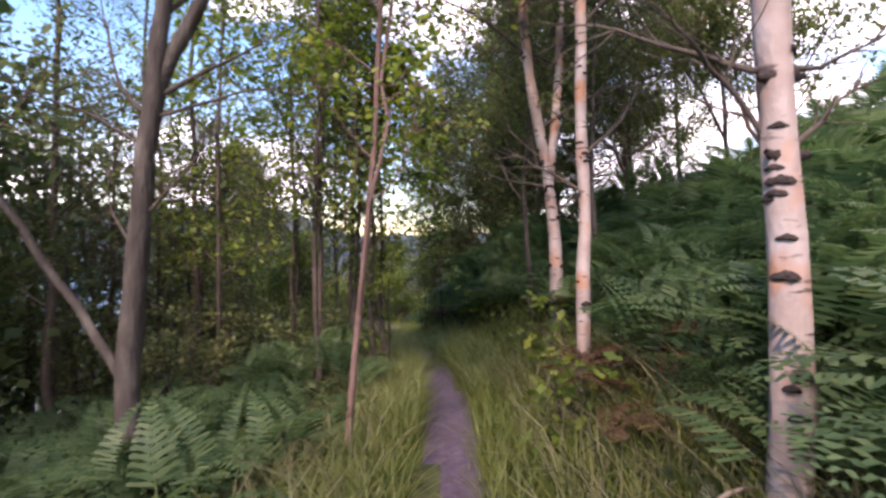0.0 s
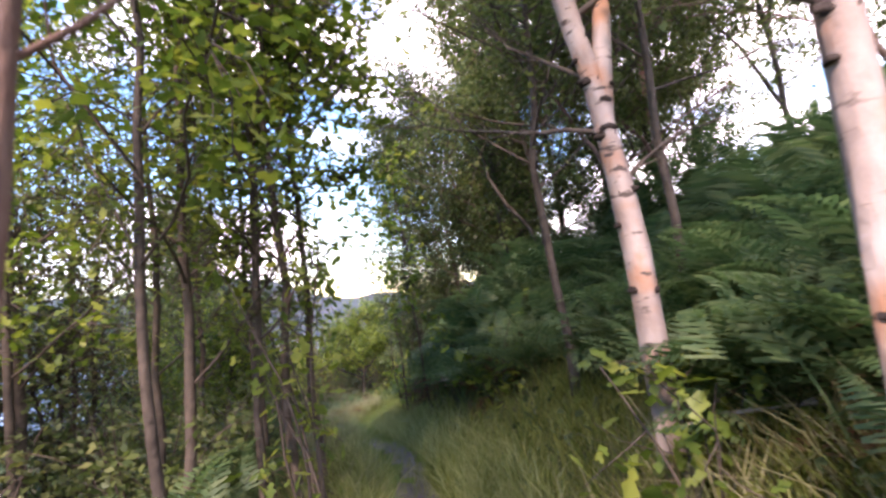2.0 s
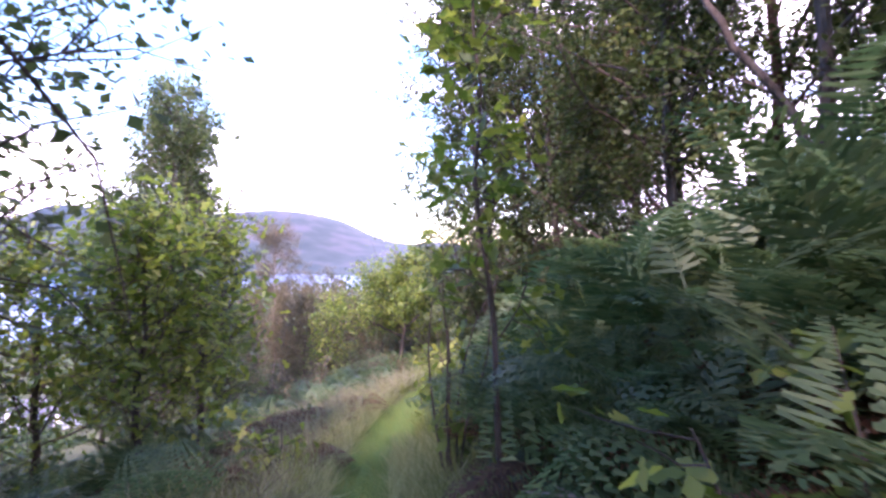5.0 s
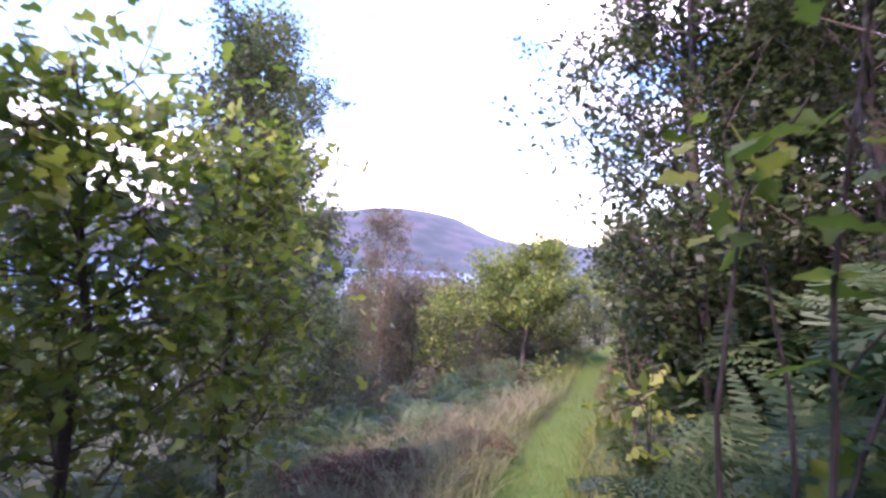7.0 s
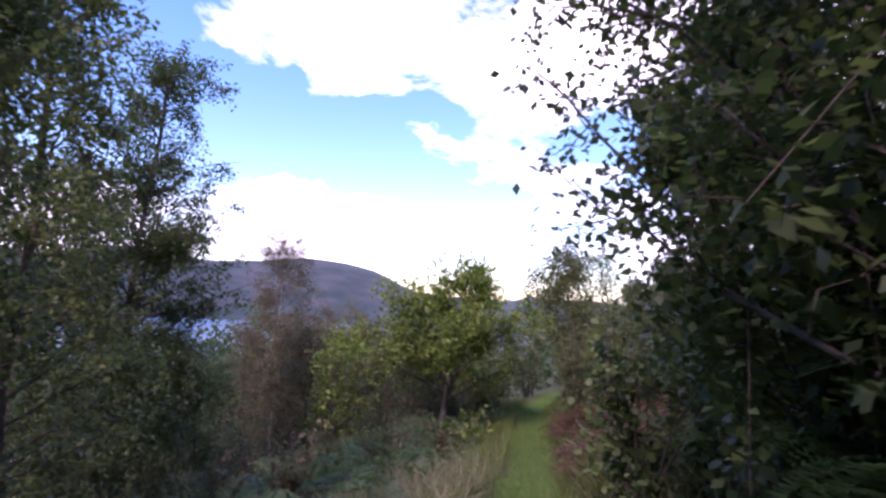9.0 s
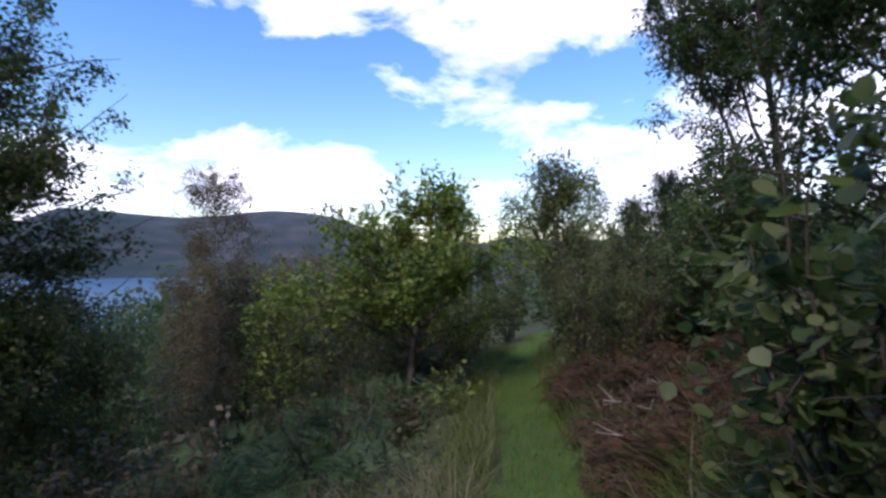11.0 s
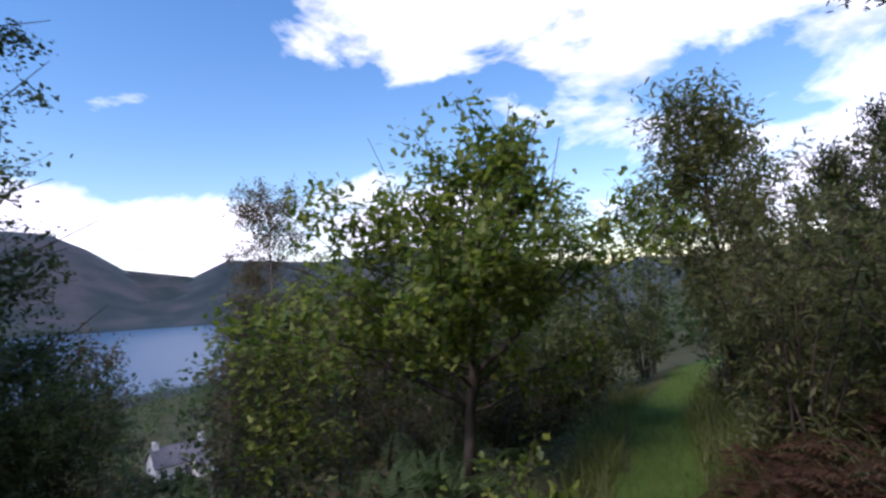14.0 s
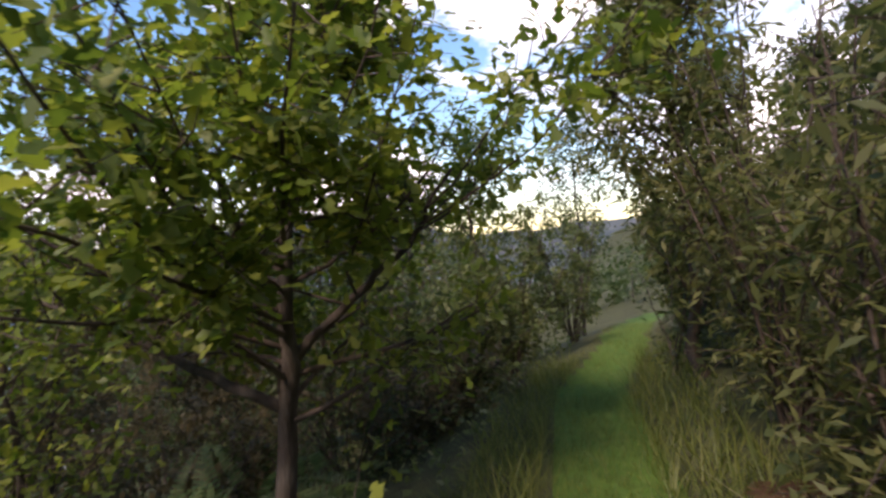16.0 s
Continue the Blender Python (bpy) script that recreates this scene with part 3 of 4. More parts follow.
# leafy trees whose branches meet over the path
for i, (x, y, h, rc, lf, n) in enumerate([(-0.95, 7.0, 6.0, 1.9, 0, 24), (-0.85, 7.5, 4.2, 1.1, 0, 20), (1.25, 7.5, 6.6, 2.3, 1, 46), (1.9, 6.8, 7.5, 2.2, 1, 34), (-1.45, 6.2, 6.4, 2.3, 0, 15)]):
    make_tree("young_tree", x, y, h, 0.038, "slim tree with leafy boughs reaching over the path", "tree", "slim trees along the path", seed=230 + i, first=0.27, limbs=n, reach=rc,
              **({**THIN, "twigs": 10} if lf else {**THIN, "leaf": L_OAK, "shape": LEAF_LOBED, "leaf_size": 0.075, "per_twig": 15}), hang=0.25)
# the wood below the path
r6 = np.random.default_rng(66)
for i in range(14):
    x, y = -r6.uniform(3.8, 8.8), 6.4 + 4.6 * (i + r6.uniform()) / 14
    make_tree("young_tree", x, y, r6.uniform(4.0, 6.0), r6.uniform(0.03, 0.05), "slim grey-stemmed tree of the lower wood", "tree", "trees of the lower wood", lean=(r6.uniform(-0.4, 0.4), 0.1),
              seed=250 + i, first=0.1, limbs=24, reach=1.5, **{**THIN, "leaf": (L_WILLOW, L_DUSK, L_HAZEL)[i % 3], "leaf_size": 0.06, "per_twig": 15, "bark": M_TWIG}, fine=i % 2 == 0)

# ---- trees of the middle stretch ----
OAK = dict(bark=M_DARK, leaf=L_OAK, shape=LEAF_LOBED, leaf_size=0.09, droop=0.25, twigs=8, per_twig=11, twig_len=0.5, puff=0.22, rise=0.35)
for i, (x, y, h, rr, rc) in enumerate([(-3.4, 12.6, 2.9, 0.04, 1.15), (-3.5, 13.9, 3.1, 0.045, 1.2), (-5.0, 13.2, 3.2, 0.05, 1.3), (-6.8, 13.6, 4.0, 0.06, 1.3)]):
    make_tree("oak_tree", x, y, h, rr, "young leafy oak with a short slim trunk", "tree", "young oaks below the path", seed=70 + i, first=0.28, limbs=30, reach=rc, **OAK)
make_tree("rowan_tree", 0.05, 10.6, 3.8, 0.02, "spindly young oak leaning over the bracken", "tree", lean=(-0.35, 0.5), seed=80, first=0.25, limbs=14, reach=0.5,
          bark=M_TWIG, leaf=L_OAK, shape=LEAF_OAK, leaf_size=0.10, twigs=4, per_twig=12, twig_len=0.3)
# the deep shade on this side is coloured into the leaves
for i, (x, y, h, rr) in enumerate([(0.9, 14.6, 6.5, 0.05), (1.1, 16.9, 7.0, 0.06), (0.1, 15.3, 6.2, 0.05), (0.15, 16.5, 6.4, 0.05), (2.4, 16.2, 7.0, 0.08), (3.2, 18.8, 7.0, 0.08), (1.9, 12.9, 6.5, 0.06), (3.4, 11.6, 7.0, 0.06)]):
    make_tree("dense_tree", x, y, h, rr, "dense tree on the upper side of the path, shade put into its leaf colour", "tree", "dark trees above the path", lean=(-0.5, 0.0), seed=90 + i,
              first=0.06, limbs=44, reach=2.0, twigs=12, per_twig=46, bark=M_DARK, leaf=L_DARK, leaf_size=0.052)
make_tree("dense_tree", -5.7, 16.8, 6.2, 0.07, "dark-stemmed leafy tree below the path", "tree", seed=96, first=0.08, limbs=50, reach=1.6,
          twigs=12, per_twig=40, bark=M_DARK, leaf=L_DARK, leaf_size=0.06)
make_tree("dense_tree", 2.7, 22.3, 6.8, 0.08, "dense tree on the upper side of the path, shade put into its leaf colour", "tree", "dark trees above the path", lean=(-0.3, 0.0), seed=95, first=0.12, limbs=64, reach=2.3,
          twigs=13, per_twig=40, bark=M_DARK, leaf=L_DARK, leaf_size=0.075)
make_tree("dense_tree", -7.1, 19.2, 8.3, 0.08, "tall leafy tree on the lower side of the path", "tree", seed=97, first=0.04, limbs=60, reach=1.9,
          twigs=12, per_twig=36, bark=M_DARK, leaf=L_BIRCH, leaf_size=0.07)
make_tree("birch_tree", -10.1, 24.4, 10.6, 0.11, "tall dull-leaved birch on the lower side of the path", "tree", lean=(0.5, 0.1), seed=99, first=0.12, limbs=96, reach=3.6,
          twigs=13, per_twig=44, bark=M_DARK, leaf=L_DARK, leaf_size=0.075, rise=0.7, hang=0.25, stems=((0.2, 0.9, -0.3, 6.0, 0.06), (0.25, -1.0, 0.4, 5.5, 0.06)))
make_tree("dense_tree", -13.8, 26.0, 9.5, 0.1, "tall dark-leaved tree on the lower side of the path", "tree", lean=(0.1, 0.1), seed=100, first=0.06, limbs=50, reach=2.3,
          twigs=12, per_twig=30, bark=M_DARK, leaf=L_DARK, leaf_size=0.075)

# ---- trees of the open stretch ----
make_tree("oak_tree", -3.2, 27.1, 4.1, 0.085, "broad young oak with bright lobed leaves below the path", "tree", lean=(0.5, 0.2), seed=111, first=0.28, limbs=84, reach=3.0,
          stems=((0.34, -2.0, -0.2, 1.0, 0.045), (0.42, 1.2, 0.3, 1.3, 0.04), (0.5, -0.8, 0.3, 1.4, 0.035)),
          **{**OAK, "twigs": 12, "per_twig": 18, "leaf_size": 0.09, "rise": 0.08, "puff": 0.16})
for i, (x, y, h) in enumerate([(-7.5, 29.2, 3.9), (-9.0, 30.8, 4.5), (-12.0, 34.0, 5.6), (-6.2, 31.2, 3.8), (-8.4, 33.0, 4.6), (-11.0, 36.5, 6.0), (-5.2, 34.5, 4.0), (-9.5, 40.0, 6.5)]):
    make_tree("scrub_tree", x, y, h, 0.04, "grey-brown bushy birch scrub on the slope", "tree", "birch scrub on the slope", seed=160 + i, first=0.04, limbs=34, reach=1.5, twigs=10, per_twig=24,
              bark=M_DARK, leaf=L_DUSK, leaf_size=0.075, fine=False, hang=0.2)
make_tree("oak_tree", -6.0, 27.6, 3.3, 0.05, "low spreading oak bush beside the larger oak", "tree", seed=116, first=0.15, limbs=26, reach=1.3, **OAK)
make_tree("birch_tree", -10.4, 33.3, 8.2, 0.05, "slender dull-leaved birch on the slope", "tree", seed=112, first=0.12, limbs=60, reach=2.9, twigs=12, per_twig=36,
          bark=M_BIRCH, leaf=L_DUSK, leaf_size=0.06, hang=0.3)
make_tree("willow_tree", 0.15, 29.2, 4.1, 0.06, "leafy willow with grey-green narrow leaves", "tree", seed=113, first=0.12, limbs=46, reach=1.4, twigs=10, per_twig=24,
          bark=M_TWIG, leaf=L_WILLOW, shape=LEAF_NARROW, leaf_size=0.13, lean=(-0.2, 0))
for i, (x, y, h) in enumerate([(3.3, 31.8, 3.6), (3.9, 32.3, 3.2), (2.3, 31.4, 3.0), (4.8, 30.6, 2.9), (2.9, 28.6, 2.2)]):
    make_tree("evergreen_tree", x, y, h, 0.05, "feathery upright dark evergreen on the bank", "tree", "evergreens on the bank", seed=114 + 7 * i, first=0.05, limbs=60, reach=0.95, twigs=8, per_twig=26, twig_len=0.32,
              bark=M_TWIG, leaf=L_DARK, shape=LEAF_NARROW, leaf_size=0.085, rise=0.9, droop=0.0)
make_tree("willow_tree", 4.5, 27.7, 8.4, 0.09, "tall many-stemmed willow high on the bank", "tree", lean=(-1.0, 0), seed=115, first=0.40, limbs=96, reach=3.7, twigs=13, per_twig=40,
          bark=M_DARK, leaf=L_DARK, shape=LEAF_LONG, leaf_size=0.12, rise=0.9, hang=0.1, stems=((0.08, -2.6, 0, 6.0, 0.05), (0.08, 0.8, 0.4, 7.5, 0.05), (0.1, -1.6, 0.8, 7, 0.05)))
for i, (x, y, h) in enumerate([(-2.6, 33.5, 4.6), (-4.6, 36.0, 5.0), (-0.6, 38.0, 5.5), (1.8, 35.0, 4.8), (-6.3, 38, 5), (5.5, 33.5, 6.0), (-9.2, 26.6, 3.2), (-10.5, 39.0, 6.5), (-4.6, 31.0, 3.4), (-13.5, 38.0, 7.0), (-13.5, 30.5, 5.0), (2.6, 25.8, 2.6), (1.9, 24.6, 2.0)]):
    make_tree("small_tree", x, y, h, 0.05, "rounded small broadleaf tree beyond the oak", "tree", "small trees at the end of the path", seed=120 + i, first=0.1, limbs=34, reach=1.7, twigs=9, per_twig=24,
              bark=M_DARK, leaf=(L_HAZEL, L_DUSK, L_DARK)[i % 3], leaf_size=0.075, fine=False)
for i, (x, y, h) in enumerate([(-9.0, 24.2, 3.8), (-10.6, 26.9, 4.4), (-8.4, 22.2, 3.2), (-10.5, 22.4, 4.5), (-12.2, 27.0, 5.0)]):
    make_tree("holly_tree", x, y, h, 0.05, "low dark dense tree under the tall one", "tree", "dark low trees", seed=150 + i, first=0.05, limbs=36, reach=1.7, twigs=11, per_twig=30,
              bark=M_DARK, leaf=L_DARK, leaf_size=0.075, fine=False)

# ---- bracken ----
def frond_template(pairs, leaflets):
    """A bracken frond one metre long: an arched stalk with pinnae in pairs, each with its own leaflets."""
    vs, fs = [], []

    def stalk(t):
        return np.array([0, 0.86 * t - 0.06 * t * t, 0.62 * t - 0.62 * t ** 2.4])

    def quad(a, b, c, d):
        k = len(vs)
        vs.extend((a, b, c, d))
        fs.append((k, k + 1, k + 2, k + 3))

    for i in range(6):
        a, b = stalk(i / 6), stalk((i + 1) / 6)
        w = np.array([0.007, 0, 0]) * (1 - i / 8)
        quad(a - w, a + w, b + w * 0.8, b - w * 0.8)
    for i in range(pairs):
        t = 0.3 + 0.7 * i / pairs
        p = stalk(t)
        along = unit(stalk(min(t + 0.02, 1)) - stalk(t - 0.02))
        ln = 0.40 * (1 - (i / pairs)) ** 0.75 + 0.03
        wid = 0.50 * 0.7 / pairs * 1.35
        for sgn in (-1, 1):
            out = unit(np.array([sgn, 0, -0.12]) + along * 0.45)
            fw = unit(along - out * np.dot(along, out))
            if leaflets <= 1:
                e = p + out * ln + np.array([0, 0, -0.05 * ln])
                m = p + out * ln * 0.4
                quad(p, m - fw * wid * 0.55, e, m + fw * wid * 0.55)
            else:
                for j in range(leaflets):
                    u = (j + 0.3) / leaflets
                    c = p + out * ln * u + np.array([0, 0, -0.10 * ln * u * u])
                    lw = wid * 0.95 * (1 - u) ** 0.7 + 0.006
                    half = ln / leaflets * 0.36
                    for s2 in (-1, 1):
                        tip = c + fw * s2 * lw + out * half * 0.9
                        mid = c + fw * s2 * lw * 0.55
                        quad(c - out * half * 0.5, mid - out * half, tip, mid + out * half)
    return np.array(vs), [np.array(fs)]


FROND_FINE, FROND_MID, FROND_FAR = frond_template(13, 5), frond_template(12, 2), frond_template(10, 1)


def frond_pose(n, r, low=25, high=65):
    """Rotations for fronds that lean outwards to all sides."""
    a = r.uniform(0, 2 * np.pi, n)
    tilt = np.radians(r.uniform(low, high, n))
    fwd = np.stack([np.cos(a) * np.cos(tilt), np.sin(a) * np.cos(tilt), np.sin(tilt)], -1)
    up = np.stack([-np.cos(a) * np.sin(tilt), -np.sin(a) * np.sin(tilt), np.cos(tilt)], -1) + r.normal(size=(n, 3)) * 0.2
    # a frond stands on its stalk and arches over
    return frames(fwd, up)


def area_points(n, x0, x1, y0, y1, r, keep=None):
    """Places at random offsets x0..x1 from the middle of the path, along y0..y1."""
    y = r.uniform(y0, y1, n)
    d = r.uniform(x0, x1, n)
    if keep is not None:
        ok = keep(d, y)
        y, d = y[ok], d[ok]
    x = centre(y) + d
    return np.stack([x, y, ground(x, y)], -1), d


def bracken_stuff(label, areas, template, mat, seed, size=(0.7, 1.2), lift=(0.0, 0.45), low=10, high=60):
    r = np.random.default_rng(seed)
    pos = np.concatenate([area_points(n, a, b, c, d, r)[0] for n, a, b, c, d in areas])
    pos[:, 2] += r.uniform(*lift, len(pos))
    v, f = scatter(template, pos, frond_pose(len(pos), r, low, high), r.uniform(*size, len(pos)))
    return tagged(new("bracken", mesh_from("bracken", v, f, [mat])), label, "bracken", kind="stuff")


bracken_stuff("dense green bracken covering the hillside above the path", [(620, 1.3, 3.2, 1, 13), (160, 1.9, 4, 13, 17)],
              FROND_MID, L_FERN, 201, size=(0.7, 1.15), lift=(0, 0.32))
bracken_stuff("dense green bracken high on the hillside", [(500, 3, 5, 1, 14), (900, 4.5, 14, 2, 18), (500, 2.5, 9, 20, 32), (250, 12, 24, 0, 20)], FROND_FAR, L_FERN, 204, size=(0.8, 1.25), lift=(0, 0.3))
bracken_stuff("shoulder-high green bracken on the bank", [(260, 1.5, 5, 9.5, 16.5)], FROND_MID, L_FERN, 205, size=(1.0, 1.4), lift=(0.3, 0.8))
bracken_stuff("green bracken thicket on the lower side of the path", [(420, -4.5, -1.1, 1.5, 9), (180, -6, -1.8, 9, 16), (300, -6, -1.5, 17, 28)], FROND_MID, L_FERN, 202, size=(0.6, 1.05), lift=(0, 0.25))
bracken_stuff("collapsed brown dead bracken on the bank", [(760, 0.75, 3.8, 19.6, 26.5), (90, 1.0, 2.6, 2.4, 5.5), (120, 1.0, 3, 8, 13), (170, -2.7, -0.65, 11.5, 16.5)], FROND_MID, L_BROWN, 203, size=(0.5, 0.9), lift=(0, 0.12), low=-15, high=25)


def bracken_fern(x, y, fronds, size, seed):
    """One bracken plant: a tuft of arching fronds."""
    r = np.random.default_rng(seed)
    root = new("bracken_fern")
    root.location = (x, y, float(ground(x, y)) - 0.02)
    tagged(root, "green bracken fern with arching feathery fronds", "fern", "bracken ferns by the path")
    for i in range(fronds):
        a = i * 2 * math.pi / fronds + r.uniform(-0.4, 0.4)
        ob = part("frond", FROND_MESH, root)
        s = size * r.uniform(0.75, 1.15)
        ob.matrix_basis = Matrix.LocRotScale((0.04 * math.cos(a), 0.04 * math.sin(a), 0), Euler((radians(r.uniform(30, 62)), r.uniform(-0.3, 0.3), a)), (s, s, s))
    return root


fv, ff = FROND_FINE
FROND_MESH = mesh_from("frond", fv, ff, [L_FERN])
rf = np.random.default_rng(77)
for k in range(12):
    y = 8.6 + 6.0 * k / 12
    bracken_fern(float(centre(y)) + rf.uniform(0.95, 1.5), y, int(rf.integers(7, 10)), rf.uniform(0.9, 1.25), 360 + k)
for k in range(46):
    y = (0.8 + 12.0 * k / 46) if k < 34 else rf.uniform(8.5, 16)
    side = 1 if k % 3 else -1
    d = rf.uniform(1.25, 2.4) if side > 0 else -rf.uniform(1.2, 2.6)
    bracken_fern(float(centre(y)) + d, y, int(rf.integers(6, 10)), rf.uniform(0.8, 1.25), 300 + k)


# ---- grass ----
def blade_template(bow, n=3):
    v = []
    for i in range(n + 1):
        t = i / n
        w = 0.5 * (1 - t) ** 0.6 + 0.02
        v += [(-w * 0.022, bow * t * t, t * (1 - 0.3 * bow * t)), (w * 0.022, bow * t * t, t * (1 - 0.3 * bow * t))]
    return np.array(v, float), [np.array([(0, 1, 3, 2), (2, 3, 5, 4), (4, 5, 7, 6)][:n])]


def grass_stuff(label, areas, mat, seed, height, bow=0.45):
    r = np.random.default_rng(seed)
    pos = np.concatenate([area_points(n, a, b, c, d, r)[0] for n, a, b, c, d in areas])
    n = len(pos)
    a = r.uniform(0, 2 * np.pi, n)
    up = unit(np.stack([np.cos(a) * 0.3, np.sin(a) * 0.3, np.ones(n)], -1) + r.normal(size=(n, 3)) * 0.15)
    fwd = np.stack([np.cos(a), np.sin(a), np.zeros(n)], -1)
    s = unit(np.cross(fwd, up))
    rot = np.stack([s, np.cross(up, s), up], -1)
    v, f = scatter(blade_template(bow, 2), pos, rot, r.uniform(*height, n))
    return tagged(new("grass", mesh_from("grass", v, f, [mat])), label, "grass", kind="stuff")


grass_stuff("lush green grass along the edges of the path", [(12000, 0.12, 1.5, 0.6, 8), (9000, -1.2, -0.36, 0.6, 8), (7000, 0.4, 1.0, 8, 32), (7000, -1.0, -0.4, 8, 32)], L_GRASS, 401, (0.18, 0.5))
grass_stuff("short green turf on the trodden path", [(42000, -0.55, 0.55, 7.0, 30), (4000, -0.5, 0.5, 30, 37), (900, -0.45, -0.3, 1.5, 8), (1200, 0.0, 0.2, 1.5, 8)], L_GRASS, 402, (0.06, 0.15))
grass_stuff("dry straw-coloured grass on the banks", [(2200, 0.5, 1.7, 0.8, 6), (9000, -2.4, -0.5, 8.5, 21), (1800, 0.6, 2.2, 17.5, 26), (1500, -1.5, -0.6, 1, 8)], L_STRAW, 403, (0.3, 0.75), 0.6)
# brightness of the open clearing is put into these blades' colour
grass_stuff("seeding meadow grass beside the path, its pale green lifted for open-sky light", [(9000, -1.6, -0.25, 7.2, 17), (3500, 0.25, 0.8, 7.2, 14), (2600, -1.0, -0.38, 4.6, 7.4), (1800, 0.15, 0.7, 5.4, 7.4)], L_PALE, 405, (0.2, 0.5), 0.5)
grass_stuff("tall green tussock grass", [(2500, 0.7, 1.7, 18.6, 20.6), (700, -1.6, -0.9, 10.4, 11.2)], L_GRASS, 404, (0.35, 0.7), 0.7)


# ---- shrubs ----
def shrub(name, x, y, height, width, label, leaf, shape, leaf_size, seed, stems=9, twigs=8, per_twig=12, group=""):
    """A bush of several stems from one stool, with leaves on its twigs."""
    r = np.random.default_rng(seed)
    root = new(name)
    root.location = (x, y, float(ground(x, y)) - 0.03)
    tagged(root, label, "bush", group)
    near = abs(x - float(centre(y))) < height + 1.4
    places = []
    for i in range(stems):
        tubes = []
        a = i * 2.4 + r.uniform(-0.4, 0.4)
        o = width * r.uniform(0.2, 1.0)
        ln = bend_line((0.05 * math.cos(a), 0.05 * math.sin(a), 0), (math.cos(a) * o, math.sin(a) * o, height), height * r.uniform(0.7, 1.1), 7, r, 0.1, -0.03)
        if near and in_way(ln, x, y, root.location.z, 0.5):
            continue
        tubes.append(tube(ln, np.linspace(0.008 + 0.003 * height, 0.003, 8), 5))
        for j in range(twigs):
            s = r.uniform(0.15, 1) * 6.99
            k = int(s)
            q = ln[k] * (1 - s % 1) + ln[k + 1] * (s % 1)
            tw = bend_line(q, random_dirs(1, r)[0] + np.array([math.cos(a), math.sin(a), 0.2]) * 0.7, 0.4 * r.uniform(0.6, 1.3), 3, r, 0.2, -0.05)
            if near and in_way(tw, x, y, root.location.z, 0.5):
                continue
            tubes.append(tube(tw, np.linspace(0.005, 0.002, 4), 3))
            w = r.uniform(0.15, 1, per_twig)[:, None] * 3
            b = np.minimum(w.astype(int), 2)
            places.append(tw[b[:, 0]] * (1 - (w - b)) + tw[b[:, 0] + 1] * (w - b) + r.normal(size=(per_twig, 3)) * 0.05)
        v, f = join_arrays(tubes)
        part("stem", mesh_from("stem", v, f, [M_TWIG], True), root)
    pos = clear_of_path(np.concatenate(places), x, y, root.location.z)
    v, f = leaves(shape, pos, leaf_size, r, 0.3)
    part("foliage", mesh_from("foliage", v, f, [leaf]), root)
    return root


# oak seedlings at the foot of the birches and below the path
for i, (x, y, h, w) in enumerate([(0.95, 3.75, 0.9, 0.35), (1.2, 5.3, 0.8, 0.35), (0.75, 8.9, 1.0, 0.4), (-0.35, 12.1, 2.0, 0.4), (-2.05, 12.6, 0.7, 0.35), (-2.1, 25.5, 0.9, 0.4), (-0.6, 14.35, 1.35, 0.3)]):
    shrub("oak_seedling", x, y, h, w, "small oak seedling with bright lobed leaves", L_OAK, LEAF_OAK, 0.115, 500 + i, stems=5, twigs=5, per_twig=8, group="oak seedlings")
shrub("oak_sapling", -0.72, 6.7, 2.1, 0.45, "leafy oak sapling with lobed leaves beside the path", L_OAK, LEAF_OAK, 0.10, 515, stems=7, twigs=6, per_twig=6)
for i, (x, y, h, w) in enumerate([(-2.3, 7.6, 1.6, 0.8), (-3.2, 6.6, 1.7, 0.9), (-1.9, 8.6, 1.2, 0.7), (-4.3, 7.6, 1.8, 0.9), (-3.3, 8.7, 1.5, 0.8)]):
    shrub("woodland_bush", x, y, h, w, "pale green leafy bush under the slim trees", (L_HAZEL, L_WILLOW)[i % 2], LEAF_QUAD, 0.075, 550 + i, stems=12, twigs=10, per_twig=14, group="bushes of the lower wood")
# hazel on the upper side
for i, (x, y, h, w) in enumerate([(-0.35, 18.3, 1.9, 0.5), (0.2, 18.35, 2.2, 0.7), (0.3, 17.3, 2.5, 0.8)]):
    shrub("hazel_bush", x, y, h, w, "hazel bush with broad dull green leaves", L_HAZEL, LEAF_HAZEL, 0.07, 520 + i, stems=13, twigs=10, per_twig=13, group="hazel bushes")
for i, (x, y, h, w) in enumerate([(0.05, 25.7, 2.0, 0.45), (0.75, 25.2, 2.1, 0.7), (0.2, 27.3, 2.7, 0.7), (1.4, 26.6, 2.8, 0.9)]):
    shrub("willow_bush", x, y, h, w, "tall willow bush with hanging narrow leaves", L_WILLOW, LEAF_NARROW, 0.09, 530 + i, stems=14, twigs=12, per_twig=20, group="willow bushes")
# hedge whose leaf colour already includes the shade of the trees above
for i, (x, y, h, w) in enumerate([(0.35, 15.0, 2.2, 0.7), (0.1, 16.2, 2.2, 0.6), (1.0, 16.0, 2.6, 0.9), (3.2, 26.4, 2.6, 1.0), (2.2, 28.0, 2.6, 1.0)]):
    shrub("dark_bush", x, y, h, w, "dense bush on the upper bank, shade put into its leaf colour", L_DARK, LEAF_QUAD, 0.085, 540 + i, stems=14, twigs=12, per_twig=20, group="dark bushes on the bank")
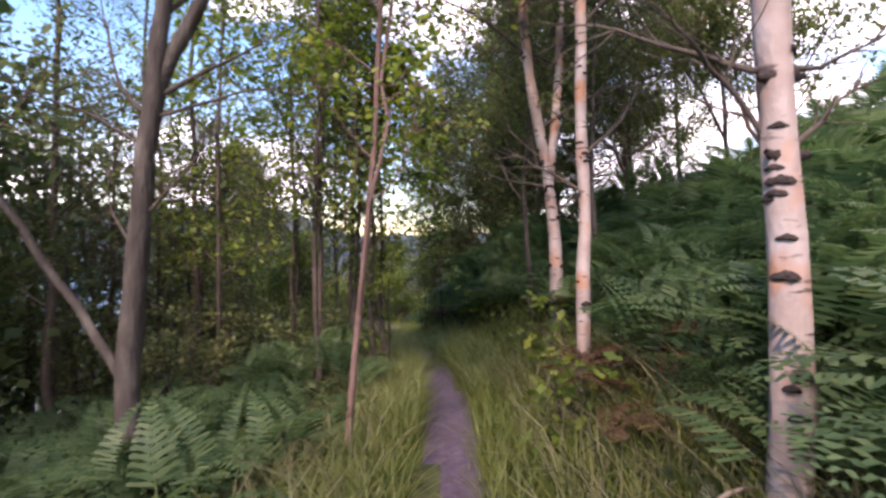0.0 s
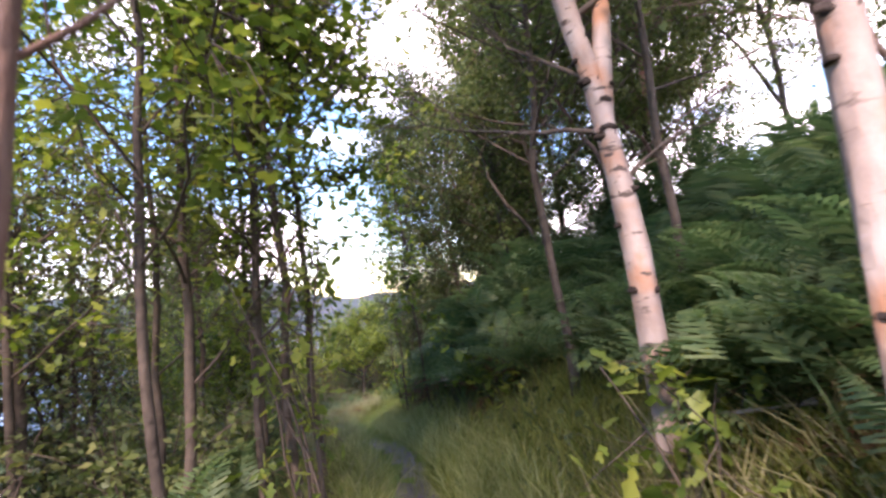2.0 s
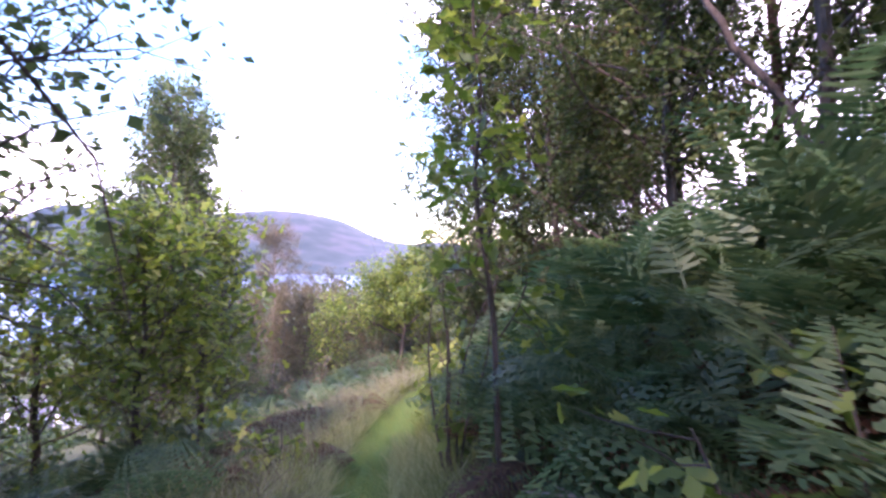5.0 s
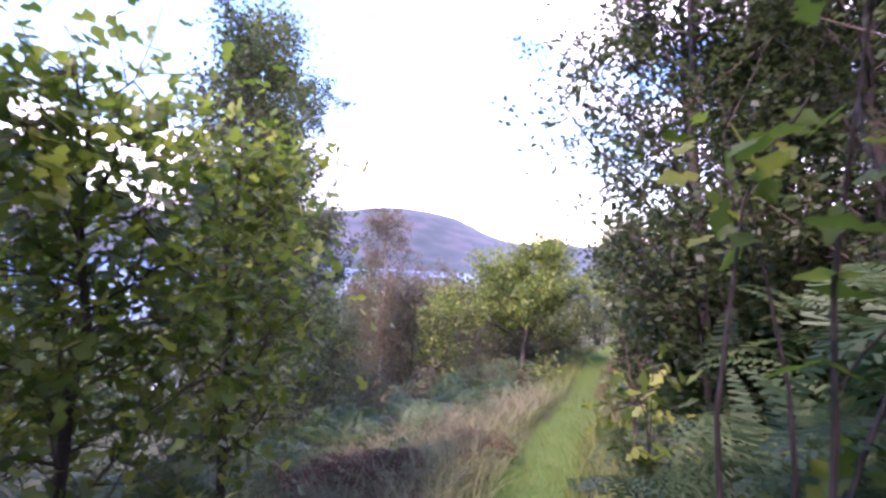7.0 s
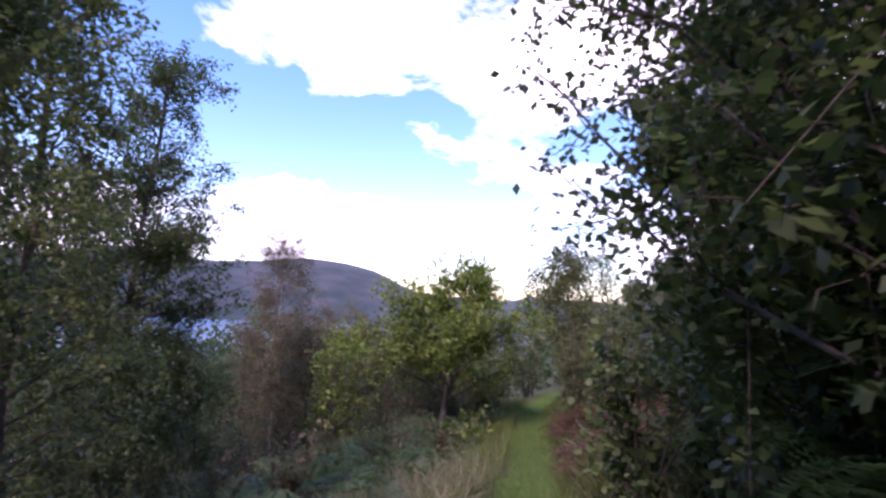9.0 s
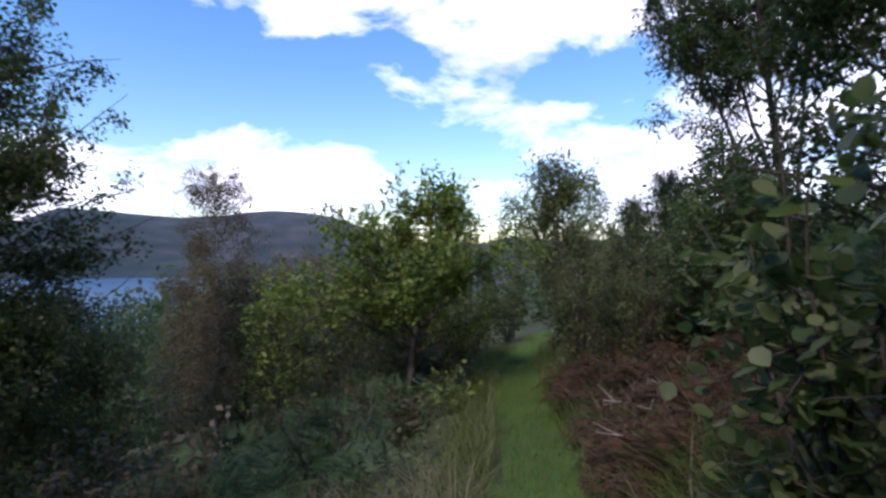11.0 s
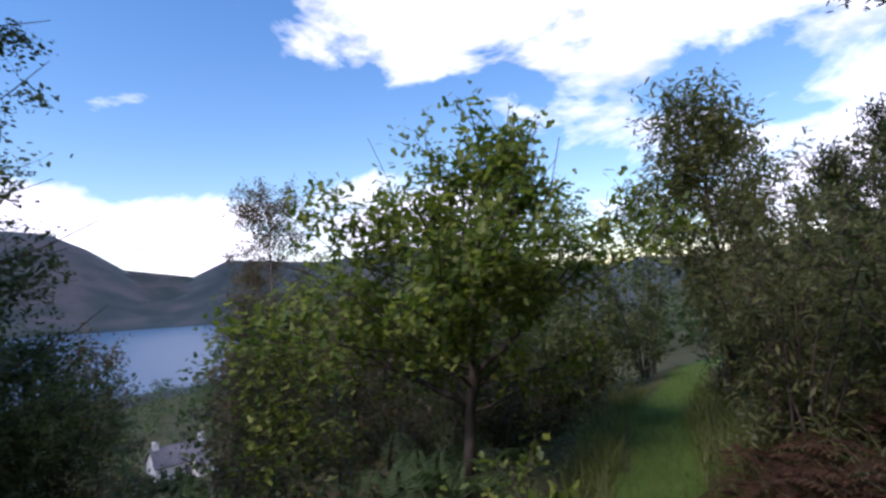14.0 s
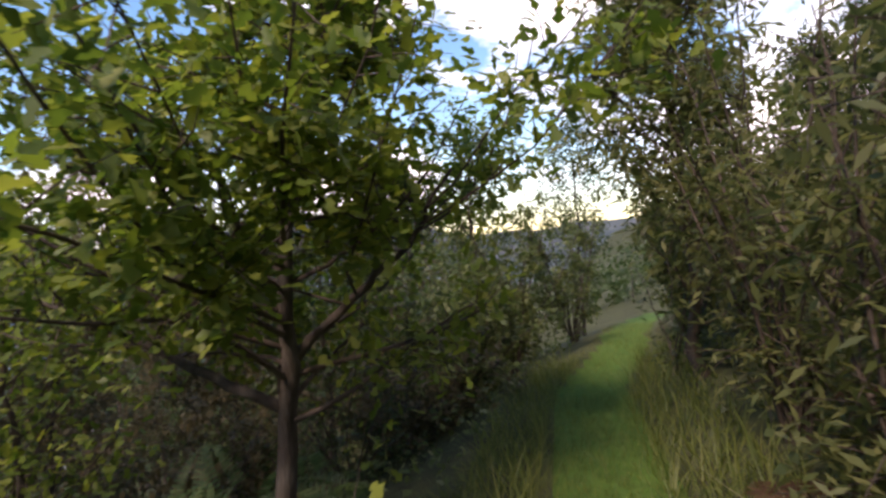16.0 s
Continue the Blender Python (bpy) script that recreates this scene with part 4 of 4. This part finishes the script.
for i, (x, y, h, w) in enumerate([(-2.5, 31.2, 2.4, 0.9), (-2.0, 33.0, 3.0, 1.0), (-3.8, 32.6, 2.6, 1.0), (0.6, 32.2, 2.8, 0.9), (1.6, 30.9, 2.8, 0.9), (-0.9, 35.6, 3.4, 1.1), (-3.0, 35.2, 3.6, 1.2)]):
    shrub("green_bush", x, y, h, w, "dense leafy green bush at the end of the path", (L_HAZEL, L_BIRCH)[i % 2], LEAF_QUAD, 0.095, 560 + i, stems=16, twigs=12, per_twig=18, group="bushes at the end of the path")
# mixed scrub
r5 = np.random.default_rng(5)
for i in range(46):
    if i < 24:
        y, d, h = r5.uniform(17, 36), -r5.uniform(2.0, 7.5), r5.uniform(0.9, 1.7)
    elif i < 36:
        y, d, h = r5.uniform(25, 37), r5.uniform(0.9, 4.5), r5.uniform(1.0, 2.2)
    else:
        y, d, h = r5.uniform(9, 17), -r5.uniform(2.5, 7.0), r5.uniform(0.7, 1.4)
    shrub("scrub_bush", float(centre(y)) + d, y, h, h * 0.6, "tangled mixed green scrub bush", (L_HAZEL, L_DARK, L_DUSK, L_DARK)[i % 4], (LEAF_QUAD, LEAF_NARROW)[i % 2], 0.09, 600 + i,
          stems=10, twigs=8, per_twig=14, group="scrub beside the path")


# ---- low herbs and brambles ----
def herb_stuff(label, areas, leaf, size, seed, height):
    r = np.random.default_rng(seed)
    pos = np.concatenate([area_points(n, a, b, c, d, r)[0] for n, a, b, c, d in areas])
    # patches: keep where a slow pattern is high
    k = np.sin(pos[:, 0] * 2.3 + 1) * np.cos(pos[:, 1] * 1.7) + r.normal(size=len(pos)) * 0.6
    pos = pos[k > -0.5]
    hill = 0.5 + 0.5 * np.sin(pos[:, 0] * 3.1) * np.sin(pos[:, 1] * 2.7)
    pos[:, 2] += r.uniform(0.02, 1, len(pos)) * height * (0.4 + 0.6 * hill)
    v, f = leaves(LEAF_QUAD, pos, size * 1.1, r, 0.2)
    return tagged(new("undergrowth", mesh_from("undergrowth", v, f, [leaf])), label, "undergrowth", kind="stuff")


herb_stuff("low brambles and herbs under the trees", [(9000, -6, -0.75, 0, 9), (9000, -8, -0.9, 9, 19), (14000, -9, -0.9, 19, 36)], L_HAZEL, 0.075, 411, 0.5)
herb_stuff("leafy undergrowth on the upper bank", [(5000, 0.8, 5, 0, 18), (9000, 0.9, 7, 23.5, 38), (2500, 1.5, 6, 18, 24)], L_DARK, 0.075, 412, 0.55)


# ---- distant woods ----
def far_woods():
    r = np.random.default_rng(9)
    pts = []
    for n, ang0, ang1, r0, r1, hh in [(240, 6, 35.5, 24, 80, -0.012), (240, 35.5, 85, 24, 110, -0.085), (300, 8, 85, 110, 330, 9.0), (160, 62, 130, 13, 40, 9.0), (100, -60, 8, 40, 120, 7.0), (80, -120, -20, 24, 90, 6.5), (110, 85, 260, 14, 70, 7.0)]:
        a = np.radians(r.uniform(ang0, ang1, n))
        d = r0 + (r1 - r0) * np.sqrt(r.uniform(0, 1, n))
        x, y = -1 - np.sin(a) * d, 13 + np.cos(a) * d
        z = ground(x, y)
        # on the slope towards the lake the tree tops keep to one falling line
        h = hh * r.uniform(0.6, 1.25, n) if hh > 0 else np.clip(-1.0 + hh * d - z + r.normal(size=n) * 0.9, 2.5, 15)
        pts.append(np.stack([x, y, z, h, d], -1))
    n = 90
    x, y = np.concatenate([r.uniform(-28, -9, 45), r.uniform(-12, -6, 45)]), np.concatenate([r.uniform(-6, 19, 45), r.uniform(-2, 12, 45)])
    pts.append(np.stack([x, y, ground(x, y), r.uniform(5, 9, n), np.full(n, 15.0)], -1))
    pts = np.concatenate(pts)
    # the gap in which the house stands
    way = np.degrees(np.arctan2(-(pts[:, 0] + 1.2), pts[:, 1] - 20))
    off = np.hypot(pts[:, 0] + 1.2, pts[:, 1] - 20)
    pts[(way > 40.5) & (way < 49.5) & (off < 108), 3] = 1.5
    pts = pts[~((way > 40.5) & (way < 49.5) & (off < 45))]
    vs, stems = [], []
    for x, y, z, h, d in pts:
        n = 850 if d < 20 else 170 if d < 70 else 80
        if d < 70:
            stems.append(tube(np.array([(x, y, z - 0.2), (x + 0.1, y, z + h * 0.5), (x, y + 0.2, z + h * 0.9)]), (0.09, 0.06, 0.02), 5))
        q = random_dirs(n, r) * r.uniform(0.55, 1.0, (n, 1)) * np.array([h * 0.34, h * 0.34, h * 0.5])
        vs.append(np.concatenate([q + np.array([x, y, z + h * 0.5]), np.full((n, 1), 0.2 if d < 20 else 0.43 if d < 70 else 0.9)], 1))
    p = np.concatenate(vs)
    v, f = leaves(LEAF_QUAD, p[:, :3], 1.0, r, 0.2)
    v = (v.reshape(len(p), -1, 3) - p[:, None, :3]) * p[:, None, 3:4] + p[:, None, :3]
    sv, sf = join_arrays(stems)
    tagged(new("woodland_trunks", mesh_from("woodland_trunks", sv, sf, [M_DARK], True)), "thin dark trunks of the woodland", "woods", kind="stuff")
    return tagged(new("woodland", mesh_from("woodland", v.reshape(-1, 3), f, [L_WOOD])), "distant mixed woodland on the slopes above the lake", "woods", kind="stuff")


L_WOOD = leaf_material("woodland_leaf", (0.03, 0.05, 0.018), (0.055, 0.085, 0.028), (0.10, 0.13, 0.045))
far_woods()


# ---- house by the lake ----
def box(bm, x0, x1, y0, y1, z0, z1):
    v = [bm.verts.new(p) for p in ((x0, y0, z0), (x1, y0, z0), (x1, y1, z0), (x0, y1, z0), (x0, y0, z1), (x1, y0, z1), (x1, y1, z1), (x0, y1, z1))]
    for q in ((0, 3, 2, 1), (4, 5, 6, 7), (0, 1, 5, 4), (1, 2, 6, 5), (2, 3, 7, 6), (3, 0, 4, 7)):
        bm.faces.new([v[i] for i in q])


def bm_part(name, build, mat, parent, label=""):
    bm = bmesh.new()
    build(bm)
    me = bpy.data.meshes.new(name)
    bm.to_mesh(me)
    bm.free()
    me.materials.append(mat)
    return part(name, me, parent, label)


def house(x, y, turn):
    wall = material("white_render", [(0.3, (0.66, 0.65, 0.62)), (0.7, (0.82, 0.81, 0.79))], scale=2, bump=0.2, rough=0.9)
    slate = material("grey_slate", [(0.3, (0.10, 0.10, 0.115)), (0.7, (0.19, 0.185, 0.2))], scale=3, bump=0.4, rough=0.7)
    glass = material("dark_glass", [(0.3, (0.02, 0.025, 0.03)), (0.7, (0.04, 0.045, 0.05))], scale=2, bump=0, rough=0.1, spec=0.5)
    root = new("house")
    root.matrix_basis = pose(x, y, float(ground(x, y)) - 0.3, 0, 0, turn)
    tagged(root, "white rendered house with a grey slate roof among trees", "house")

    def gable(bm, x0, x1, y0, y1, h, top):
        box(bm, x0, x1, y0, y1, 0, h)
        m = (y0 + y1) / 2
        for gx in (x0, x1):
            a = [bm.verts.new(p) for p in ((gx, y0, h), (gx, y1, h), (gx, m, top))]
            bm.faces.new(a)

    def roof(bm, x0, x1, y0, y1, h, top):
        m = (y0 + y1) / 2
        for ya, sg in ((y0, -1), (y1, 1)):
            e = ya + sg * 0.3
            lo = h - 0.3 * (top - h) / abs(m - ya)
            v = [bm.verts.new(p) for p in ((x0 - 0.3, e, lo), (x1 + 0.3, e, lo), (x1 + 0.3, m, top + 0.02), (x0 - 0.3, m, top + 0.02),
                                           (x0 - 0.3, e, lo + 0.18), (x1 + 0.3, e, lo + 0.18), (x1 + 0.3, m, top + 0.2), (x0 - 0.3, m, top + 0.2))]
            for q in ((0, 1, 2, 3), (4, 5, 6, 7), (0, 1, 5, 4), (0, 3, 7, 4), (1, 2, 6, 5)):
                bm.faces.new([v[i] for i in q])

    bm_part("wall", lambda b: gable(b, -4.6, 4.6, -2.8, 2.8, 3.0, 5.4), wall, root)
    bm_part("wall", lambda b: gable(b, 1.2, 5.4, -5.6, -2.82, 2.4, 3.9), wall, root)
    main = bm_part("roof", lambda b: roof(b, -4.6, 4.6, -2.8, 2.8, 3.02, 5.42), slate, root, "grey slate roof")
    bm_part("roof", lambda b: roof(b, 1.2, 5.4, -5.6, -2.9, 2.42, 3.92), slate, root, "grey slate roof")
    for cx in (-3.9, 3.6):
        bm_part("chimney", lambda b: box(b, cx - 0.45, cx + 0.45, -0.4, 0.4, 4.9, 6.6), wall, main)
    for wx in (-3.4, -1.2):
        w = bm_part("window", lambda b: box(b, wx - 0.5, wx + 0.5, -2.86, -2.8, 1.0, 2.3), glass, root)
        bm_part("frame", lambda b: (box(b, wx - 0.56, wx - 0.5, -2.9, -2.8, 0.95, 2.35), box(b, wx + 0.5, wx + 0.56, -2.9, -2.8, 0.95, 2.35), box(b, wx - 0.04, wx + 0.04, -2.9, -2.8, 1.0, 2.3)), wall, w)
    bm_part("door", lambda b: box(b, 0.1, 0.95, -2.86, -2.8, 0.3, 2.35), slate, root)
    return root


house(-1.24 - 108 * math.sin(radians(45.2)), 20.1 + 108 * math.cos(radians(45.2)), 62)


# ---- fallen branches ----
def dead_branch(x, y, length, turn, seed, label):
    """A bleached fallen branch with side shoots, lying on the ground."""
    r = np.random.default_rng(seed)
    ln = bend_line((0, 0, 0.06), (math.cos(turn), math.sin(turn), 0.12), length, 8, r, 0.09, -0.01)
    tubes = [tube(ln, np.linspace(0.014, 0.005, 9), 6)]
    for j in range(4):
        k = int(r.integers(2, 8))
        a = turn + r.uniform(-1.1, 1.1)
        tubes.append(tube(bend_line(ln[k], (math.cos(a), math.sin(a), r.uniform(0.0, 0.5)), length * 0.3, 4, r, 0.12), np.linspace(0.008, 0.003, 5), 5))
    v, f = join_arrays(tubes)
    low = (v[:, 2] - (ground(v[:, 0] + x, v[:, 1] + y) - float(ground(x, y)))).min()
    ob = new("dead_branch", mesh_from("dead_branch", v, f, [M_DEAD], True))
    ob.location = (x, y, float(ground(x, y)) - low - 0.01)
    return tagged(ob, label, "branch", "fallen branches")


for k, (x, y, l, t) in enumerate([(0.75, 1.75, 0.8, 0.5), (1.35, 1.55, 0.7, 4.2), (1.15, 5.45, 0.9, 0.2), (0.4, 21.8, 0.9, 2.4), (0.6, 22.8, 1.0, 2.0), (0.2, 22.3, 0.7, 0.8), (0.7, 23.6, 0.9, 1.2), (0.1, 21.0, 0.8, 2.9), (0.9, 9.6, 0.8, 2.8)]):
    dead_branch(x, y, l, t, 800 + k, "bleached dead branch lying on the bank")
